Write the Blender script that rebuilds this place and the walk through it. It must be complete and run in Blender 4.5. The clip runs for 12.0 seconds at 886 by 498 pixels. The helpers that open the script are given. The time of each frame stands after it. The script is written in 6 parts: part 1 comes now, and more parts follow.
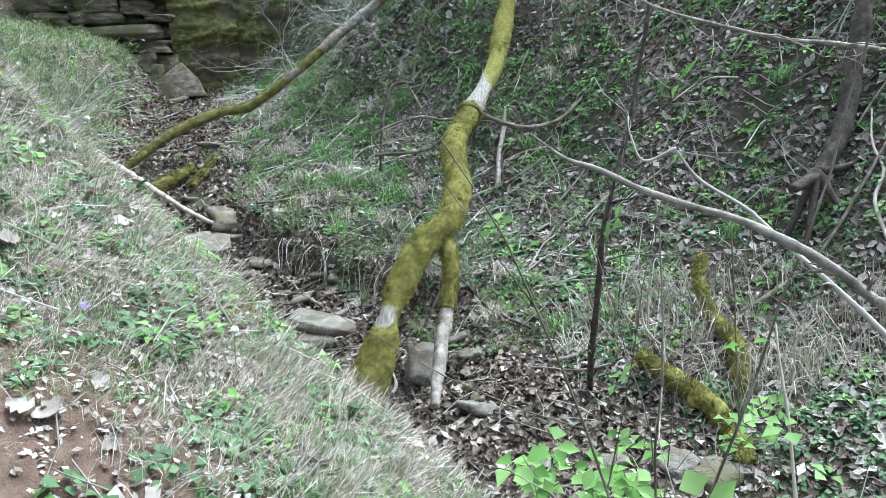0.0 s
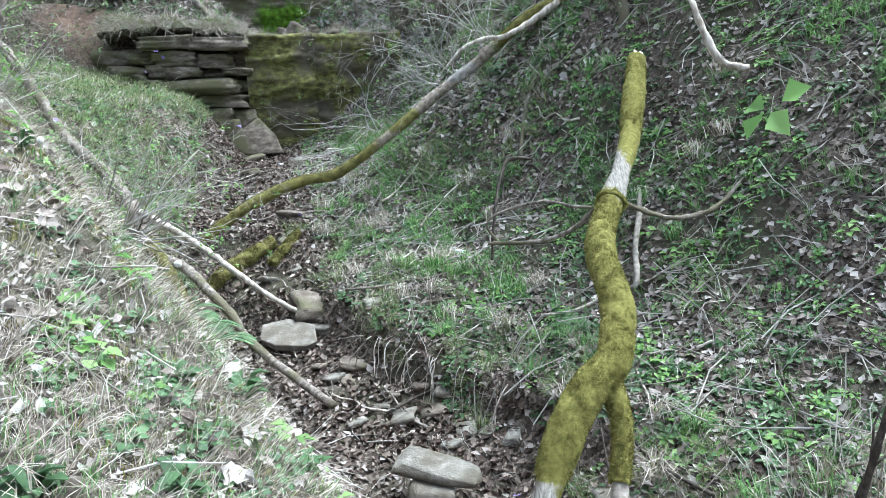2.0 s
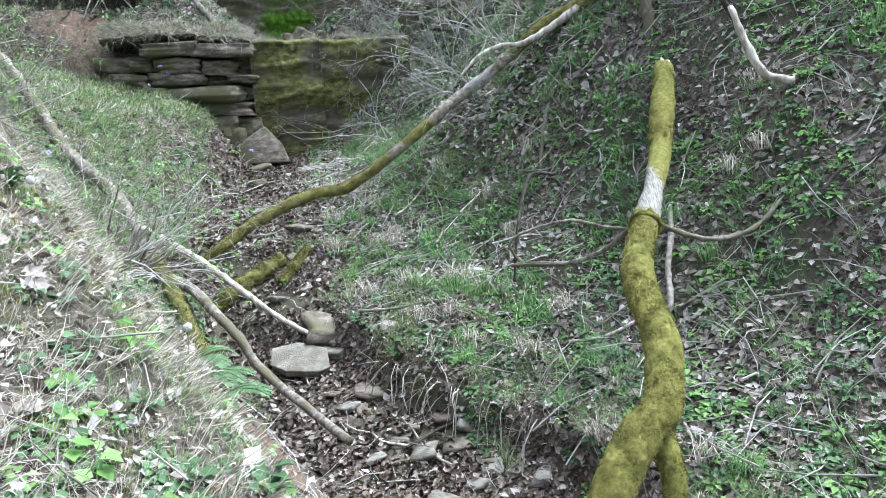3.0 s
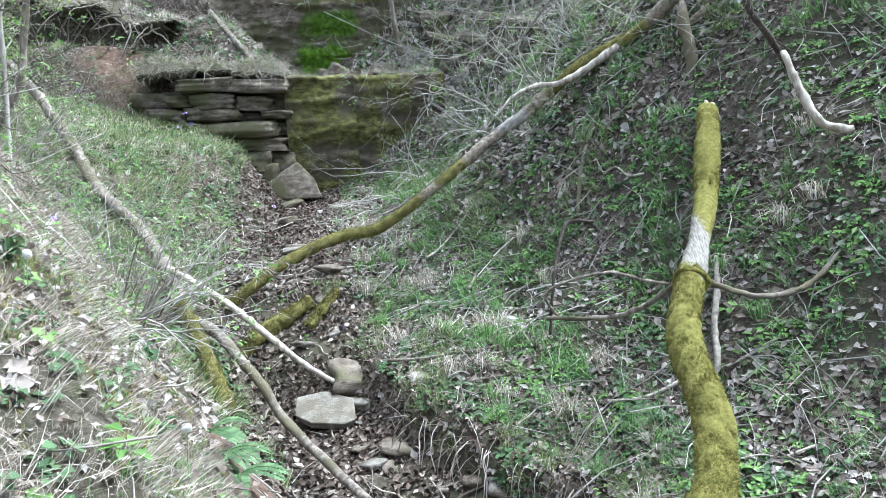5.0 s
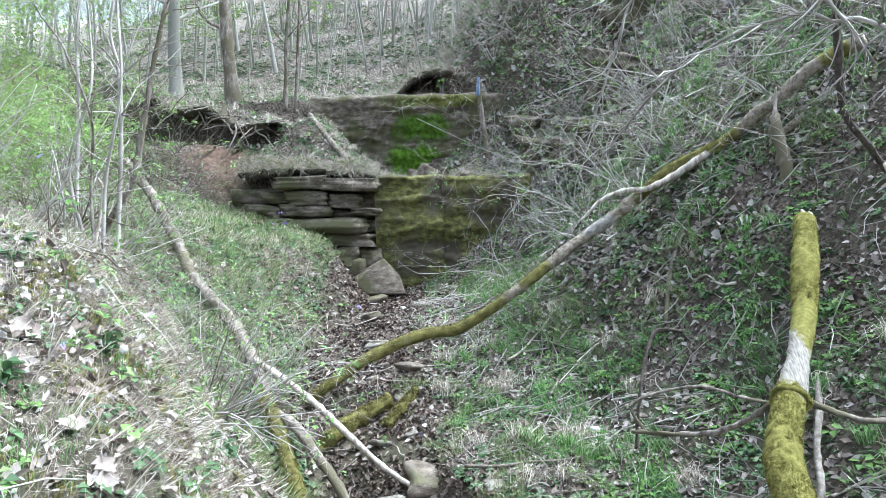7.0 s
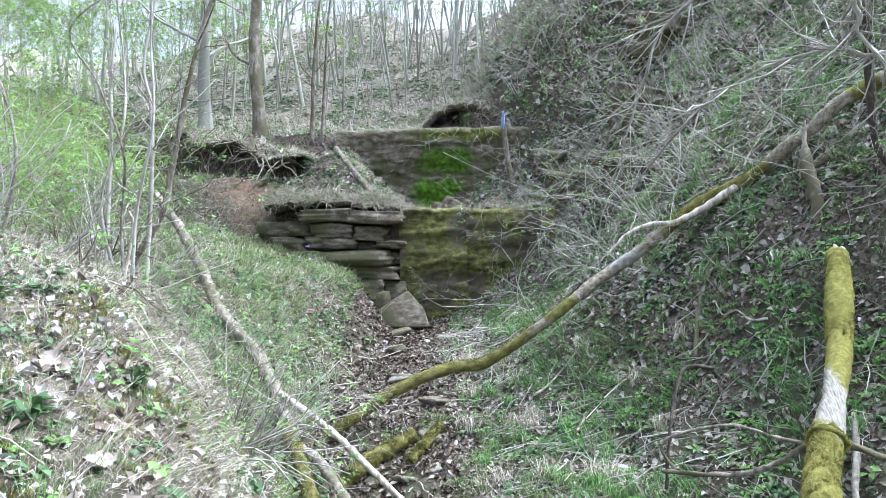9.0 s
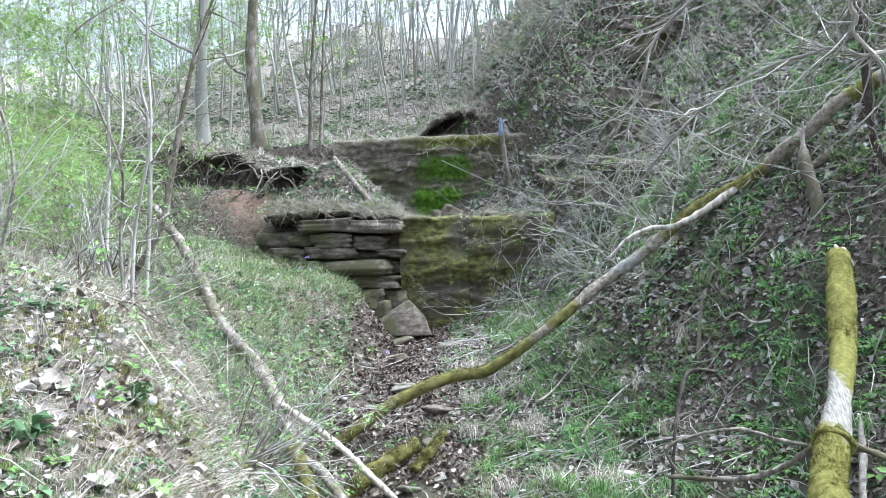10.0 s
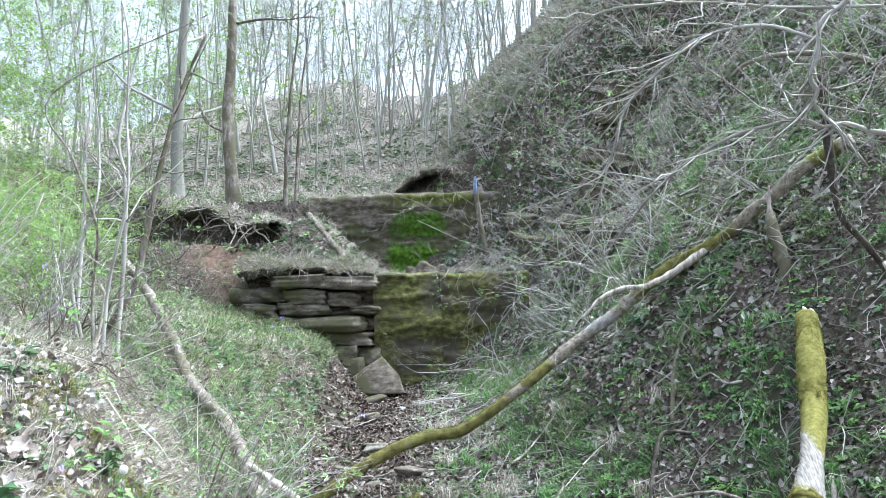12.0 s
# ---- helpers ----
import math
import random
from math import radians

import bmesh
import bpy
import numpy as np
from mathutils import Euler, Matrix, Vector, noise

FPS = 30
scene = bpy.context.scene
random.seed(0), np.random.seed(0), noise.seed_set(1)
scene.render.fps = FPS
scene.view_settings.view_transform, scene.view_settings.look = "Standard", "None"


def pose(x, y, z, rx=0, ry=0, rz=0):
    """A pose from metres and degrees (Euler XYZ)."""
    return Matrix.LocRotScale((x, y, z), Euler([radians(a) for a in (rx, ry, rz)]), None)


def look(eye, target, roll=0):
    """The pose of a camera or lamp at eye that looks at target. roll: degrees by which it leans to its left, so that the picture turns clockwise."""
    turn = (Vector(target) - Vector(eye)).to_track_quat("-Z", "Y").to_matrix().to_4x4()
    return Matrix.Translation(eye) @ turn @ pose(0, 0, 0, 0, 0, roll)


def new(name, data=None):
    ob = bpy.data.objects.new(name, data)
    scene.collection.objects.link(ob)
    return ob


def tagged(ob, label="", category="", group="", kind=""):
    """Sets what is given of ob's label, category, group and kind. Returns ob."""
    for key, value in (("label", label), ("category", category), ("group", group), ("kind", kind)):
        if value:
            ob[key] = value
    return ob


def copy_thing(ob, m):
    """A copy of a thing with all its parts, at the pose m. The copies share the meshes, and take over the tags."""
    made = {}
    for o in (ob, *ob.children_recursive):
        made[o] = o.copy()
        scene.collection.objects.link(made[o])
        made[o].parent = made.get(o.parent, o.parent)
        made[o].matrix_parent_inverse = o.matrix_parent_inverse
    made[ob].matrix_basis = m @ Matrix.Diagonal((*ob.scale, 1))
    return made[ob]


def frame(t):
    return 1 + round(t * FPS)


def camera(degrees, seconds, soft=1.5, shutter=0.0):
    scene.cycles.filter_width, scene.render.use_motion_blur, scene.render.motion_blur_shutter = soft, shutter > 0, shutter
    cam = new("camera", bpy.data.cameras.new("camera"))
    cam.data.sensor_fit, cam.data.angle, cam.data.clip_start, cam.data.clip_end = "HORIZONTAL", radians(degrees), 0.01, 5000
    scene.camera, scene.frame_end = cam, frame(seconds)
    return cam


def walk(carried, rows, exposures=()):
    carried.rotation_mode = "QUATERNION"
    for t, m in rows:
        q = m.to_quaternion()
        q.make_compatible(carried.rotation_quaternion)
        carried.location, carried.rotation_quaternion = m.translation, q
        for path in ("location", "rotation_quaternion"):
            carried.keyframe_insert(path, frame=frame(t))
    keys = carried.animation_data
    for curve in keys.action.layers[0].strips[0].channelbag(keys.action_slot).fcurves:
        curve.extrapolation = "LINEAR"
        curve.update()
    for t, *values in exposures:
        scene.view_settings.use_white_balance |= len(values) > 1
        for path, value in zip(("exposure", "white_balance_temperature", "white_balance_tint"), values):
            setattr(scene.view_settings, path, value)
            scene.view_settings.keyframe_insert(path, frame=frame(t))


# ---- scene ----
cam = camera(61.2, 12.0, 0.85)
METRES, EYE, TILT, LEAN, TURN = 2.2, 1.5, -15.0, 3.0, 0.0
ROWS = [
    (0.0, 0.0, 0.0, 0.0, -0.0, 0.0, 0.0),
    (0.5, -0.0744, 0.1376, 0.0489, -0.1, 0.79, -2.87),
    (1.0, -0.1494, 0.2549, 0.1365, -0.85, 0.69, -1.42),
    (1.5, -0.2075, 0.3848, 0.187, -0.11, 0.75, -0.94),
    (2.0, -0.2624, 0.4648, 0.2454, 4.07, 2.85, -1.34),
    (2.5, -0.3248, 0.5373, 0.2929, 4.61, 2.45, 0.63),
    (3.0, -0.3358, 0.6078, 0.3266, 4.33, 2.9, -1.11),
    (5.0, -0.345, 0.7135, 0.4088, 6.78, 4.98, -2.01),
    (5.5, -0.3471, 0.7232, 0.4184, 9.84, 9.8, -3.69),
    (6.0, -0.3503, 0.7241, 0.4236, 11.57, 10.27, -3.65),
    (6.5, -0.3525, 0.7198, 0.4278, 12.29, 11.31, -3.69),
    (7.0, -0.3508, 0.7175, 0.4283, 12.7, 11.99, -4.94),
    (9.0, -0.362, 0.7234, 0.4352, 14.38, 14.29, -5.58),
    (9.5, -0.3633, 0.726, 0.4379, 14.47, 14.62, -4.96),
    (10.0, -0.364, 0.7284, 0.4393, 14.67, 14.84, -4.51),
    (10.5, -0.3647, 0.7269, 0.4413, 14.35, 15.26, -4.62),
    (11.0, -0.3658, 0.7236, 0.4411, 13.87, 15.76, -4.38),
    (11.5, -0.3663, 0.7185, 0.4452, 12.94, 16.66, -4.3),
    (12.0, -0.3687, 0.7112, 0.4517, 12.59, 19.19, -4.33),
]
EXPOSURES = ((0.0, 1.74, 5340, 0), (3.0, 1.93, 5350, 3), (12.0, 2.09, 5360, 4))
walk(cam, [(t, pose(0, 0, EYE, TILT, LEAN, TURN) @ pose(METRES * x, METRES * y, METRES * z, 90 + pitch, roll, yaw)) for t, x, y, z, yaw, pitch, roll in ROWS], EXPOSURES)

# ---- light: a bright, hazy spring sky ----
world = bpy.data.worlds.new("sky")
scene.world = world
world.use_nodes = True
wn, wl = world.node_tree.nodes, world.node_tree.links
sky = wn.new("ShaderNodeTexSky")
sky.sky_type, sky.sun_disc = "NISHITA", False
sky.sun_elevation, sky.sun_rotation = radians(60), radians(56)
sky.air_density, sky.dust_density, sky.ozone_density = 0.8, 8.0, 0.5
wn["Background"].inputs["Strength"].default_value = 0.15
haze = wn.new("ShaderNodeHueSaturation")
haze.inputs["Saturation"].default_value = 0.35
wl.new(sky.outputs["Color"], haze.inputs["Color"])
wl.new(haze.outputs["Color"], wn["Background"].inputs["Color"])
sun = new("sun", bpy.data.lights.new("sun", "SUN"))
sun.data.energy, sun.data.angle, sun.data.color = 0.85, radians(30), (1.0, 0.97, 0.92)
sun.matrix_world = look((0, 0, 0), (-math.sin(radians(56)) * math.cos(radians(60)), -math.cos(radians(56)) * math.cos(radians(60)), -math.sin(radians(60))))
tagged(sun, kind="structure")

# ---- ground shape ----
def smooth(a, b, v):
    k = np.clip((np.asarray(v, float) - a) / (b - a), 0, 1)
    return k * k * (3 - 2 * k)


def smax(a, b, r):
    return 0.5 * (a + b + np.sqrt((a - b) ** 2 + r * r))


def smin(a, b, r):
    return 0.5 * (a + b - np.sqrt((a - b) ** 2 + r * r))


BED_Y = (-30.0, 0.0, 2.4, 4.76, 7.8, 9.0, 11.0, 14.0, 20.0, 60.0)
BED_X = (26.0, 3.4, 1.57, -0.2, -2.5, -3.25, -3.95, -4.75, -6.0, -12.0)
FLOOR_Y = (-30, 0, 2.4, 4.76, 6.5, 7.6, 8.6, 9.2, 11.0, 14.0)
FLOOR_Z = (-3.0, -1.1, -0.85, -0.64, -0.6, -0.5, 0.02, 0.28, 0.6, 0.93)
LIP1_Z, LIP2_Z = 2.8, 4.6
RISE_U = (-50, 0.4, 1.0, 1.6, 2.1, 2.6, 3.0, 4.2, 8.2, 20.0, 60.0)
RISE_Z = (-20, -0.05, 0.26, 0.44, 0.78, 1.35, 1.88, 3.2, 6.75, 15.0, 38.0)


def wobble(x, y):
    """Uneven ground at three scales."""
    return (0.055 * np.sin(1.7 * x + 0.9 * y + 0.4) * np.sin(1.3 * y - 0.6 * x)
            + 0.025 * np.sin(4.1 * x - 2.3 * y) * np.sin(3.7 * y + 1.9 * x + 1)
            + 0.012 * np.sin(9.7 * x + 5.1 * y) * np.sin(8.3 * y - 6.2 * x + 2)
            + 0.006 * np.sin(21 * x - 13 * y) * np.sin(17 * y + 19 * x))


def across(x, y):
    """How far right of the stream bed's middle line."""
    return (x - np.interp(y, BED_Y, BED_X)) * (0.8 + 0.16 * smooth(8, 11, y))


def flank(y):
    """The stretch where the near bank runs down to the bed at a gentler slope."""
    return smooth(2.6, 3.4, y) * (1 - smooth(5.0, 6.0, y))


def height(x, y):
    x, y = np.asarray(x, float), np.asarray(y, float)
    u = across(x, y)
    along = -0.6 * (x + 0.2) + 0.8 * (y - 4.76)
    floor = np.interp(y, FLOOR_Y, FLOOR_Z)
    fall1, fall2 = y - 14.15 - 0.27 * (x + 4.85), y - 16.35 - 0.27 * (x + 5.45)
    floor = floor + (LIP1_Z - 0.93) * smooth(0.3, 0.5, fall1) + (LIP2_Z - LIP1_Z) * smooth(0.3, 0.5, fall2)
    floor = floor + (0.75 * smooth(0.3, 1.1, fall1) * smooth(-5.0, -6.2, x) + 0.5 * np.exp(-((x + 6.55) / 0.4) ** 2) * smooth(0.8, 1.3, fall1)) * (1 - smooth(0.2, 0.4, fall2))
    floor = floor + 0.25 * np.maximum(fall2 - 0.6, 0)
    hill = np.interp(y, (-30, 0, 4.76, 7, 9, 11, 14, 16, 18, 24, 60), (-2.5, -1.1, -0.62, -0.38, 0.0, 0.45, 0.98, 2.6, 4.6, 7.0, 20.0))
    right = hill + np.interp(u - 0.8 * smooth(11.5, 13.8, y) + 2.0 * smooth(16.2, 17.2, y), RISE_U, RISE_Z)
    # the near bank that the path climbs, then the far left side
    near = 1.46 + 0.42 * np.minimum(along, 1.25) - 0.32 * (u + 2.2)
    far = 1.75 + 0.10 * (y - 9) + 0.27 * (-u - 2.2)
    top = near + (far - near) * smooth(5.2, 8.5, y + 0.35 * (-u - 2.2))
    top = top + 1.7 * smooth(14.92, 15.2, y + 0.15 * (x + 8)) * smooth(-5.6, -6.6, x)
    soft = smooth(5.2, 8.0, y)
    face = floor + (2.3 - 0.55 * flank(y) - 1.45 * soft + 0.6 * smooth(10, 12.5, y)) * (-u - 1.02 + 0.16 * flank(y) + 0.42 * soft + 0.38 * smooth(10, 12.5, y))
    left = smin(top, face, 0.18)
    # the low scarp where the stream has cut into the slope's foot
    cut = 0.16 + 0.34 * smooth(6.7, 5.8, y) + 0.06 * np.sin(3.1 * y)
    floor = floor + 0.36 * smooth(0.0, 0.2, u - cut) * smooth(5.0, 5.7, y) * (1 - smooth(7.6, 8.6, y))
    base = smax(floor, right, 0.12)
    z = smax(base, left, 0.12)
    # the far valley head
    z = smax(z, 5.0 + np.where(y < 18.5, 2.0, 0.45) * np.minimum(y - 18.5, 22) - 0.015 * np.abs(x + 8), 0.5)
    rough = smooth(1.2, 2.5, u) * (0.10 * np.sin(2.1 * x + 1.1 * y) * np.sin(1.7 * y - 1.2 * x + 1) + 0.05 * np.sin(5.3 * x - 3.1 * y + 2) * np.sin(4.4 * y + 2.2 * x))
    crest = smooth(24, 34, y) * (0.7 * np.sin(0.31 * x + 1) + 0.4 * np.sin(0.83 * x + 0.2 * y) + 0.25 * np.sin(2.1 * x))
    return z + wobble(x, y) + rough + crest


def slope(x, y, e=0.03):
    """Unit normals of the ground."""
    gx = (height(x + e, y) - height(x - e, y)) / (2 * e)
    gy = (height(x, y + e) - height(x, y - e)) / (2 * e)
    n = np.stack([-gx, -gy, np.ones_like(gx)], -1)
    return n / np.linalg.norm(n, axis=-1, keepdims=True)


def patchy(x, y, size, seed):
    """A smooth field of patches, 0 to 1."""
    rng = np.random.default_rng(seed)
    v = np.zeros_like(np.asarray(x, float))
    for k in range(6):
        a, p, f = rng.uniform(0, 6.28), rng.uniform(0, 6.28), rng.uniform(0.6, 1.7) * 6.28 / size
        v = v + np.sin(f * (x * np.cos(a) + y * np.sin(a)) + p)
    return 1 / (1 + np.exp(-1.3 * v))


# ---- building pieces of mesh ----
class Shape:
    """Gathers points and faces for one mesh."""

    def __init__(self):
        self.points, self.faces, self.count, self.tints = [], [], 0, []

    def add(self, points, faces):
        self.points.append(np.asarray(points, float).reshape(-1, 3))
        self.faces += [tuple(i + self.count for i in f) for f in faces]
        self.count += len(self.points[-1])

    def mesh(self, name, sharp=False):
        m = bpy.data.meshes.new(name)
        m.from_pydata(np.concatenate(self.points).tolist(), [], self.faces)
        if not sharp:
            m.polygons.foreach_set("use_smooth", [True] * len(m.polygons))
        m.update()
        return m


def part(name, shape, material, parent=None, label="", sharp=False):
    ob = new(name, shape if isinstance(shape, bpy.types.Mesh) else shape.mesh(name, sharp))
    if material and not ob.data.materials:
        ob.data.materials.append(material)
    if parent:
        ob.parent = parent
    return tagged(ob, label)


def thing(name, at, label, category, group="", kind=""):
    ob = new(name)
    ob.empty_display_size = 0.1
    ob.location = at
    return tagged(ob, label, category, group, kind)


def under(ob, parent):
    """Makes ob a part of parent without moving it."""
    ob.parent = parent
    ob.matrix_parent_inverse = Matrix.Translation(parent.location).inverted()
    return ob


def curve_points(line, steps):
    """A smooth line through the control points: places and radii."""
    c = np.asarray(line, float)
    k = np.vstack([2 * c[0] - c[1], c, 2 * c[-1] - c[-2]])
    out = []
    for i in range(1, len(k) - 2):
        for t in np.linspace(0, 1, steps, endpoint=False):
            a, b, d, e = k[i - 1], k[i], k[i + 1], k[i + 2]
            out.append(0.5 * (2 * b + (d - a) * t + (2 * a - 5 * b + 4 * d - e) * t * t + (3 * b - a - 3 * d + e) * t ** 3))
    out.append(c[-1])
    out = np.array(out)
    out[:, 3] = np.maximum(out[:, 3], 0.001)
    return out


def tube(shape, line, steps=5, sides=8, rough=0.0, seed=0, smooth_line=True):
    """A tapered round limb along a line of x, y, z, radius; rough: knobs and dents, as a share of the radius."""
    p = curve_points(line, steps) if smooth_line else np.asarray(line, float)
    d = np.gradient(p[:, :3], axis=0)
    d /= np.linalg.norm(d, axis=1, keepdims=True) + 1e-9
    side = np.cross(d, (0.31, 0.17, 0.93))
    side /= np.linalg.norm(side, axis=1, keepdims=True) + 1e-9
    other = np.cross(d, side)
    a = np.linspace(0, 2 * np.pi, sides, endpoint=False)
    r = np.repeat(p[:, 3:4], sides, 1)
    if rough:
        g = np.random.default_rng(seed)
        run = np.concatenate([[0], np.cumsum(np.linalg.norm(np.diff(p[:, :3], axis=0), axis=1))])[:, None]
        for k in range(7):
            f, m, ph, q = g.uniform(4, 45), g.integers(0, 4), g.uniform(0, 6.28), g.uniform(0, 6.28)
            r = r * (1 + rough * (0.6 if k > 3 else 0.45) * np.sin(run * f + ph) * np.cos(m * a[None, :] + q))
        r = r * (1 + rough * 0.35 * g.normal(size=r.shape))
    ring = p[:, None, :3] + r[:, :, None] * (np.cos(a)[None, :, None] * side[:, None] + np.sin(a)[None, :, None] * other[:, None])
    n = len(p)
    faces = [(i * sides + j, i * sides + (j + 1) % sides, (i + 1) * sides + (j + 1) % sides, (i + 1) * sides + j) for i in range(n - 1) for j in range(sides)]
    faces += [tuple(range(sides))[::-1], tuple((n - 1) * sides + j for j in range(sides))]
    shape.add(ring.reshape(-1, 3), faces)


def many(shape_points, shape_faces, places, ups, spins, sizes, tilt=None):
    """One mesh of many copies of a small form. ups: the way each stands; spins: turn about it; tilt: radians it leans over."""
    P = np.asarray(shape_points, float)
    n = len(places)
    ups = ups / (np.linalg.norm(ups, axis=1, keepdims=True) + 1e-9)
    ref = np.stack([np.cos(spins), np.sin(spins), 0 * spins], -1)
    X = ref - (ref * ups).sum(1, keepdims=True) * ups
    X /= np.linalg.norm(X, axis=1, keepdims=True) + 1e-9
    Y = np.cross(ups, X)
    if tilt is not None:
        c, s = np.cos(tilt)[:, None], np.sin(tilt)[:, None]
        X, ups = c * X + s * ups, c * ups - s * X
    sizes = np.asarray(sizes, float)
    sizes = sizes[:, None] * np.ones(3) if sizes.ndim == 1 else sizes
    V = (places[:, None] + P[None, :, 0:1] * (X * sizes[:, 0:1])[:, None] + P[None, :, 1:2] * (Y * sizes[:, 1:2])[:, None]
         + P[None, :, 2:3] * (ups * sizes[:, 2:3])[:, None]).reshape(-1, 3)
    F = np.concatenate([np.asarray(shape_faces)[None] + (np.arange(n) * len(P))[:, None, None]]).reshape(-1, len(shape_faces[0]))
    m = bpy.data.meshes.new("many")
    m.vertices.add(len(V))
    m.vertices.foreach_set("co", V.astype(np.float32).ravel())
    k = F.shape[1]
    m.loops.add(F.size)
    m.loops.foreach_set("vertex_index", F.astype(np.int32).ravel())
    m.polygons.add(len(F))
    m.polygons.foreach_set("loop_start", (np.arange(len(F)) * k).astype(np.int32))
    m.update(calc_edges=True)
    m.validate()
    return m


def stuff(name, mesh, material, label, category):
    ob = new(name, mesh)
    mesh.name = name
    mesh.materials.append(material)
    return tagged(ob, label, category, kind="stuff")


def rock(sx, sy, sz, seed, n=5, square=0.55, lumpy=0.12, layers=0.0):
    """A worn stone, sized by its half lengths: a rounded block with dents and, with layers, ledges along its height."""
    g = np.random.default_rng(seed)
    lin = np.linspace(-1, 1, n + 1)
    pts, faces, index = [], [], {}

    def vid(p):
        key = tuple(np.round(p, 4))
        if key not in index:
            index[key] = len(pts)
            pts.append(p)
        return index[key]
    for ax in range(3):
        for sg in (-1, 1):
            for i in range(n):
                for j in range(n):
                    q = []
                    for a, b in ((i, j), (i + 1, j), (i + 1, j + 1), (i, j + 1)):
                        p = np.zeros(3)
                        p[ax], p[(ax + 1) % 3], p[(ax + 2) % 3] = sg, lin[a], lin[b]
                        q.append(vid(p))
                    faces.append(tuple(q if sg > 0 else q[::-1]))
    p = np.array(pts)
    ball = p / np.linalg.norm(p, axis=1, keepdims=True)
    p = p * square + ball * (1 - square)
    out = np.zeros(len(p))
    for k in range(9):
        w = g.normal(size=3) * (1.4 if k < 4 else 3.4)
        out += (1.0 if k < 4 else 0.45) * np.sin(p @ w + g.uniform(0, 6.28))
    p = p * (1 + lumpy * 0.4 * out[:, None])
    if layers:
        p[:, :2] *= (1 + layers * np.sign(np.sin(p[:, 2:3] * 9 + seed)) * 0.5)
    s = Shape()
    s.add(p * (sx, sy, sz), faces)
    return s


# ---- materials ----
def ramp_mat(name, colours, scale=8.0, detail=6.0, rough=0.85, bump=0.3, bump_scale=60.0, island=0.0, spec=0.25, stretch=(1, 1, 1), trans=0.0, stains=None, stain_scale=1.2, per_object=0.0, flakes=0.0):
    """A surface whose colours run along a noise; island: how far each loose piece goes its own way; stains: a second colour in large patches."""
    m = bpy.data.materials.new(name)
    m.use_nodes = True
    nd, ln = m.node_tree.nodes, m.node_tree.links
    b = nd["Principled BSDF"]
    b.inputs["Roughness"].default_value, b.inputs["Specular IOR Level"].default_value = rough, spec
    co = nd.new("ShaderNodeTexCoord")
    mp = nd.new("ShaderNodeMapping")
    mp.inputs["Scale"].default_value = stretch
    geo = nd.new("ShaderNodeNewGeometry")
    ln.new(geo.outputs["Position"], mp.inputs["Vector"])
    nz = nd.new("ShaderNodeTexNoise")
    nz.inputs["Scale"].default_value, nz.inputs["Detail"].default_value, nz.inputs["Roughness"].default_value = scale, detail, 0.65
    ln.new(mp.outputs["Vector"], nz.inputs["Vector"])
    value = nz.outputs["Fac"]
    stretchy = nd.new("ShaderNodeMapRange")
    stretchy.inputs["From Min"].default_value, stretchy.inputs["From Max"].default_value = 0.3, 0.7
    ln.new(value, stretchy.inputs["Value"])
    value = stretchy.outputs["Result"]
    if flakes:
        vo = nd.new("ShaderNodeTexVoronoi")
        vo.inputs["Scale"].default_value = flakes
        ln.new(mp.outputs["Vector"], vo.inputs["Vector"])
        sp = nd.new("ShaderNodeSeparateColor")
        ln.new(vo.outputs["Color"], sp.inputs["Color"])
        fm = nd.new("ShaderNodeMix")
        fm.inputs["Factor"].default_value = 0.6
        ln.new(value, fm.inputs["A"])
        ln.new(sp.outputs["Red"], fm.inputs["B"])
        value = fm.outputs["Result"]
    if island or per_object:
        mx = nd.new("ShaderNodeMix")
        mx.inputs["Factor"].default_value = island or per_object
        ln.new(value, mx.inputs["A"])
        if island:
            ln.new(geo.outputs["Random Per Island"], mx.inputs["B"])
        else:
            info = nd.new("ShaderNodeObjectInfo")
            ln.new(info.outputs["Random"], mx.inputs["B"])
        value = mx.outputs["Result"]
    cr = nd.new("ShaderNodeValToRGB")
    while len(cr.color_ramp.elements) < len(colours):
        cr.color_ramp.elements.new(0.5)
    for i, c in enumerate(colours):
        e = cr.color_ramp.elements[i]
        e.position, e.color = i / max(1, len(colours) - 1), (*c, 1)
    ln.new(value, cr.inputs["Fac"])
    colour = cr.outputs["Color"]
    if stains:
        sz = nd.new("ShaderNodeTexNoise")
        sz.inputs["Scale"].default_value, sz.inputs["Detail"].default_value = stain_scale, 5.0
        ln.new(geo.outputs["Position"], sz.inputs["Vector"])
        sr = nd.new("ShaderNodeMapRange")
        sr.inputs["From Min"].default_value, sr.inputs["From Max"].default_value = 0.47, 0.6
        ln.new(sz.outputs["Fac"], sr.inputs["Value"])
        sm = nd.new("ShaderNodeMix")
        sm.data_type = "RGBA"
        ln.new(sr.outputs["Result"], sm.inputs["Factor"])
        ln.new(colour, sm.inputs["A"])
        sm.inputs["B"].default_value = (*stains, 1)
        colour = sm.outputs["Result"]
    ln.new(colour, b.inputs["Base Color"])
    if bump:
        bz = nd.new("ShaderNodeTexNoise")
        bz.inputs["Scale"].default_value, bz.inputs["Detail"].default_value, bz.inputs["Roughness"].default_value = bump_scale, 8.0, 0.7
        ln.new(mp.outputs["Vector"], bz.inputs["Vector"])
        bp = nd.new("ShaderNodeBump")
        bp.inputs["Strength"].default_value, bp.inputs["Distance"].default_value = bump, 0.02
        ln.new(bz.outputs["Fac"], bp.inputs["Height"])
        ln.new(bp.outputs["Normal"], b.inputs["Normal"])
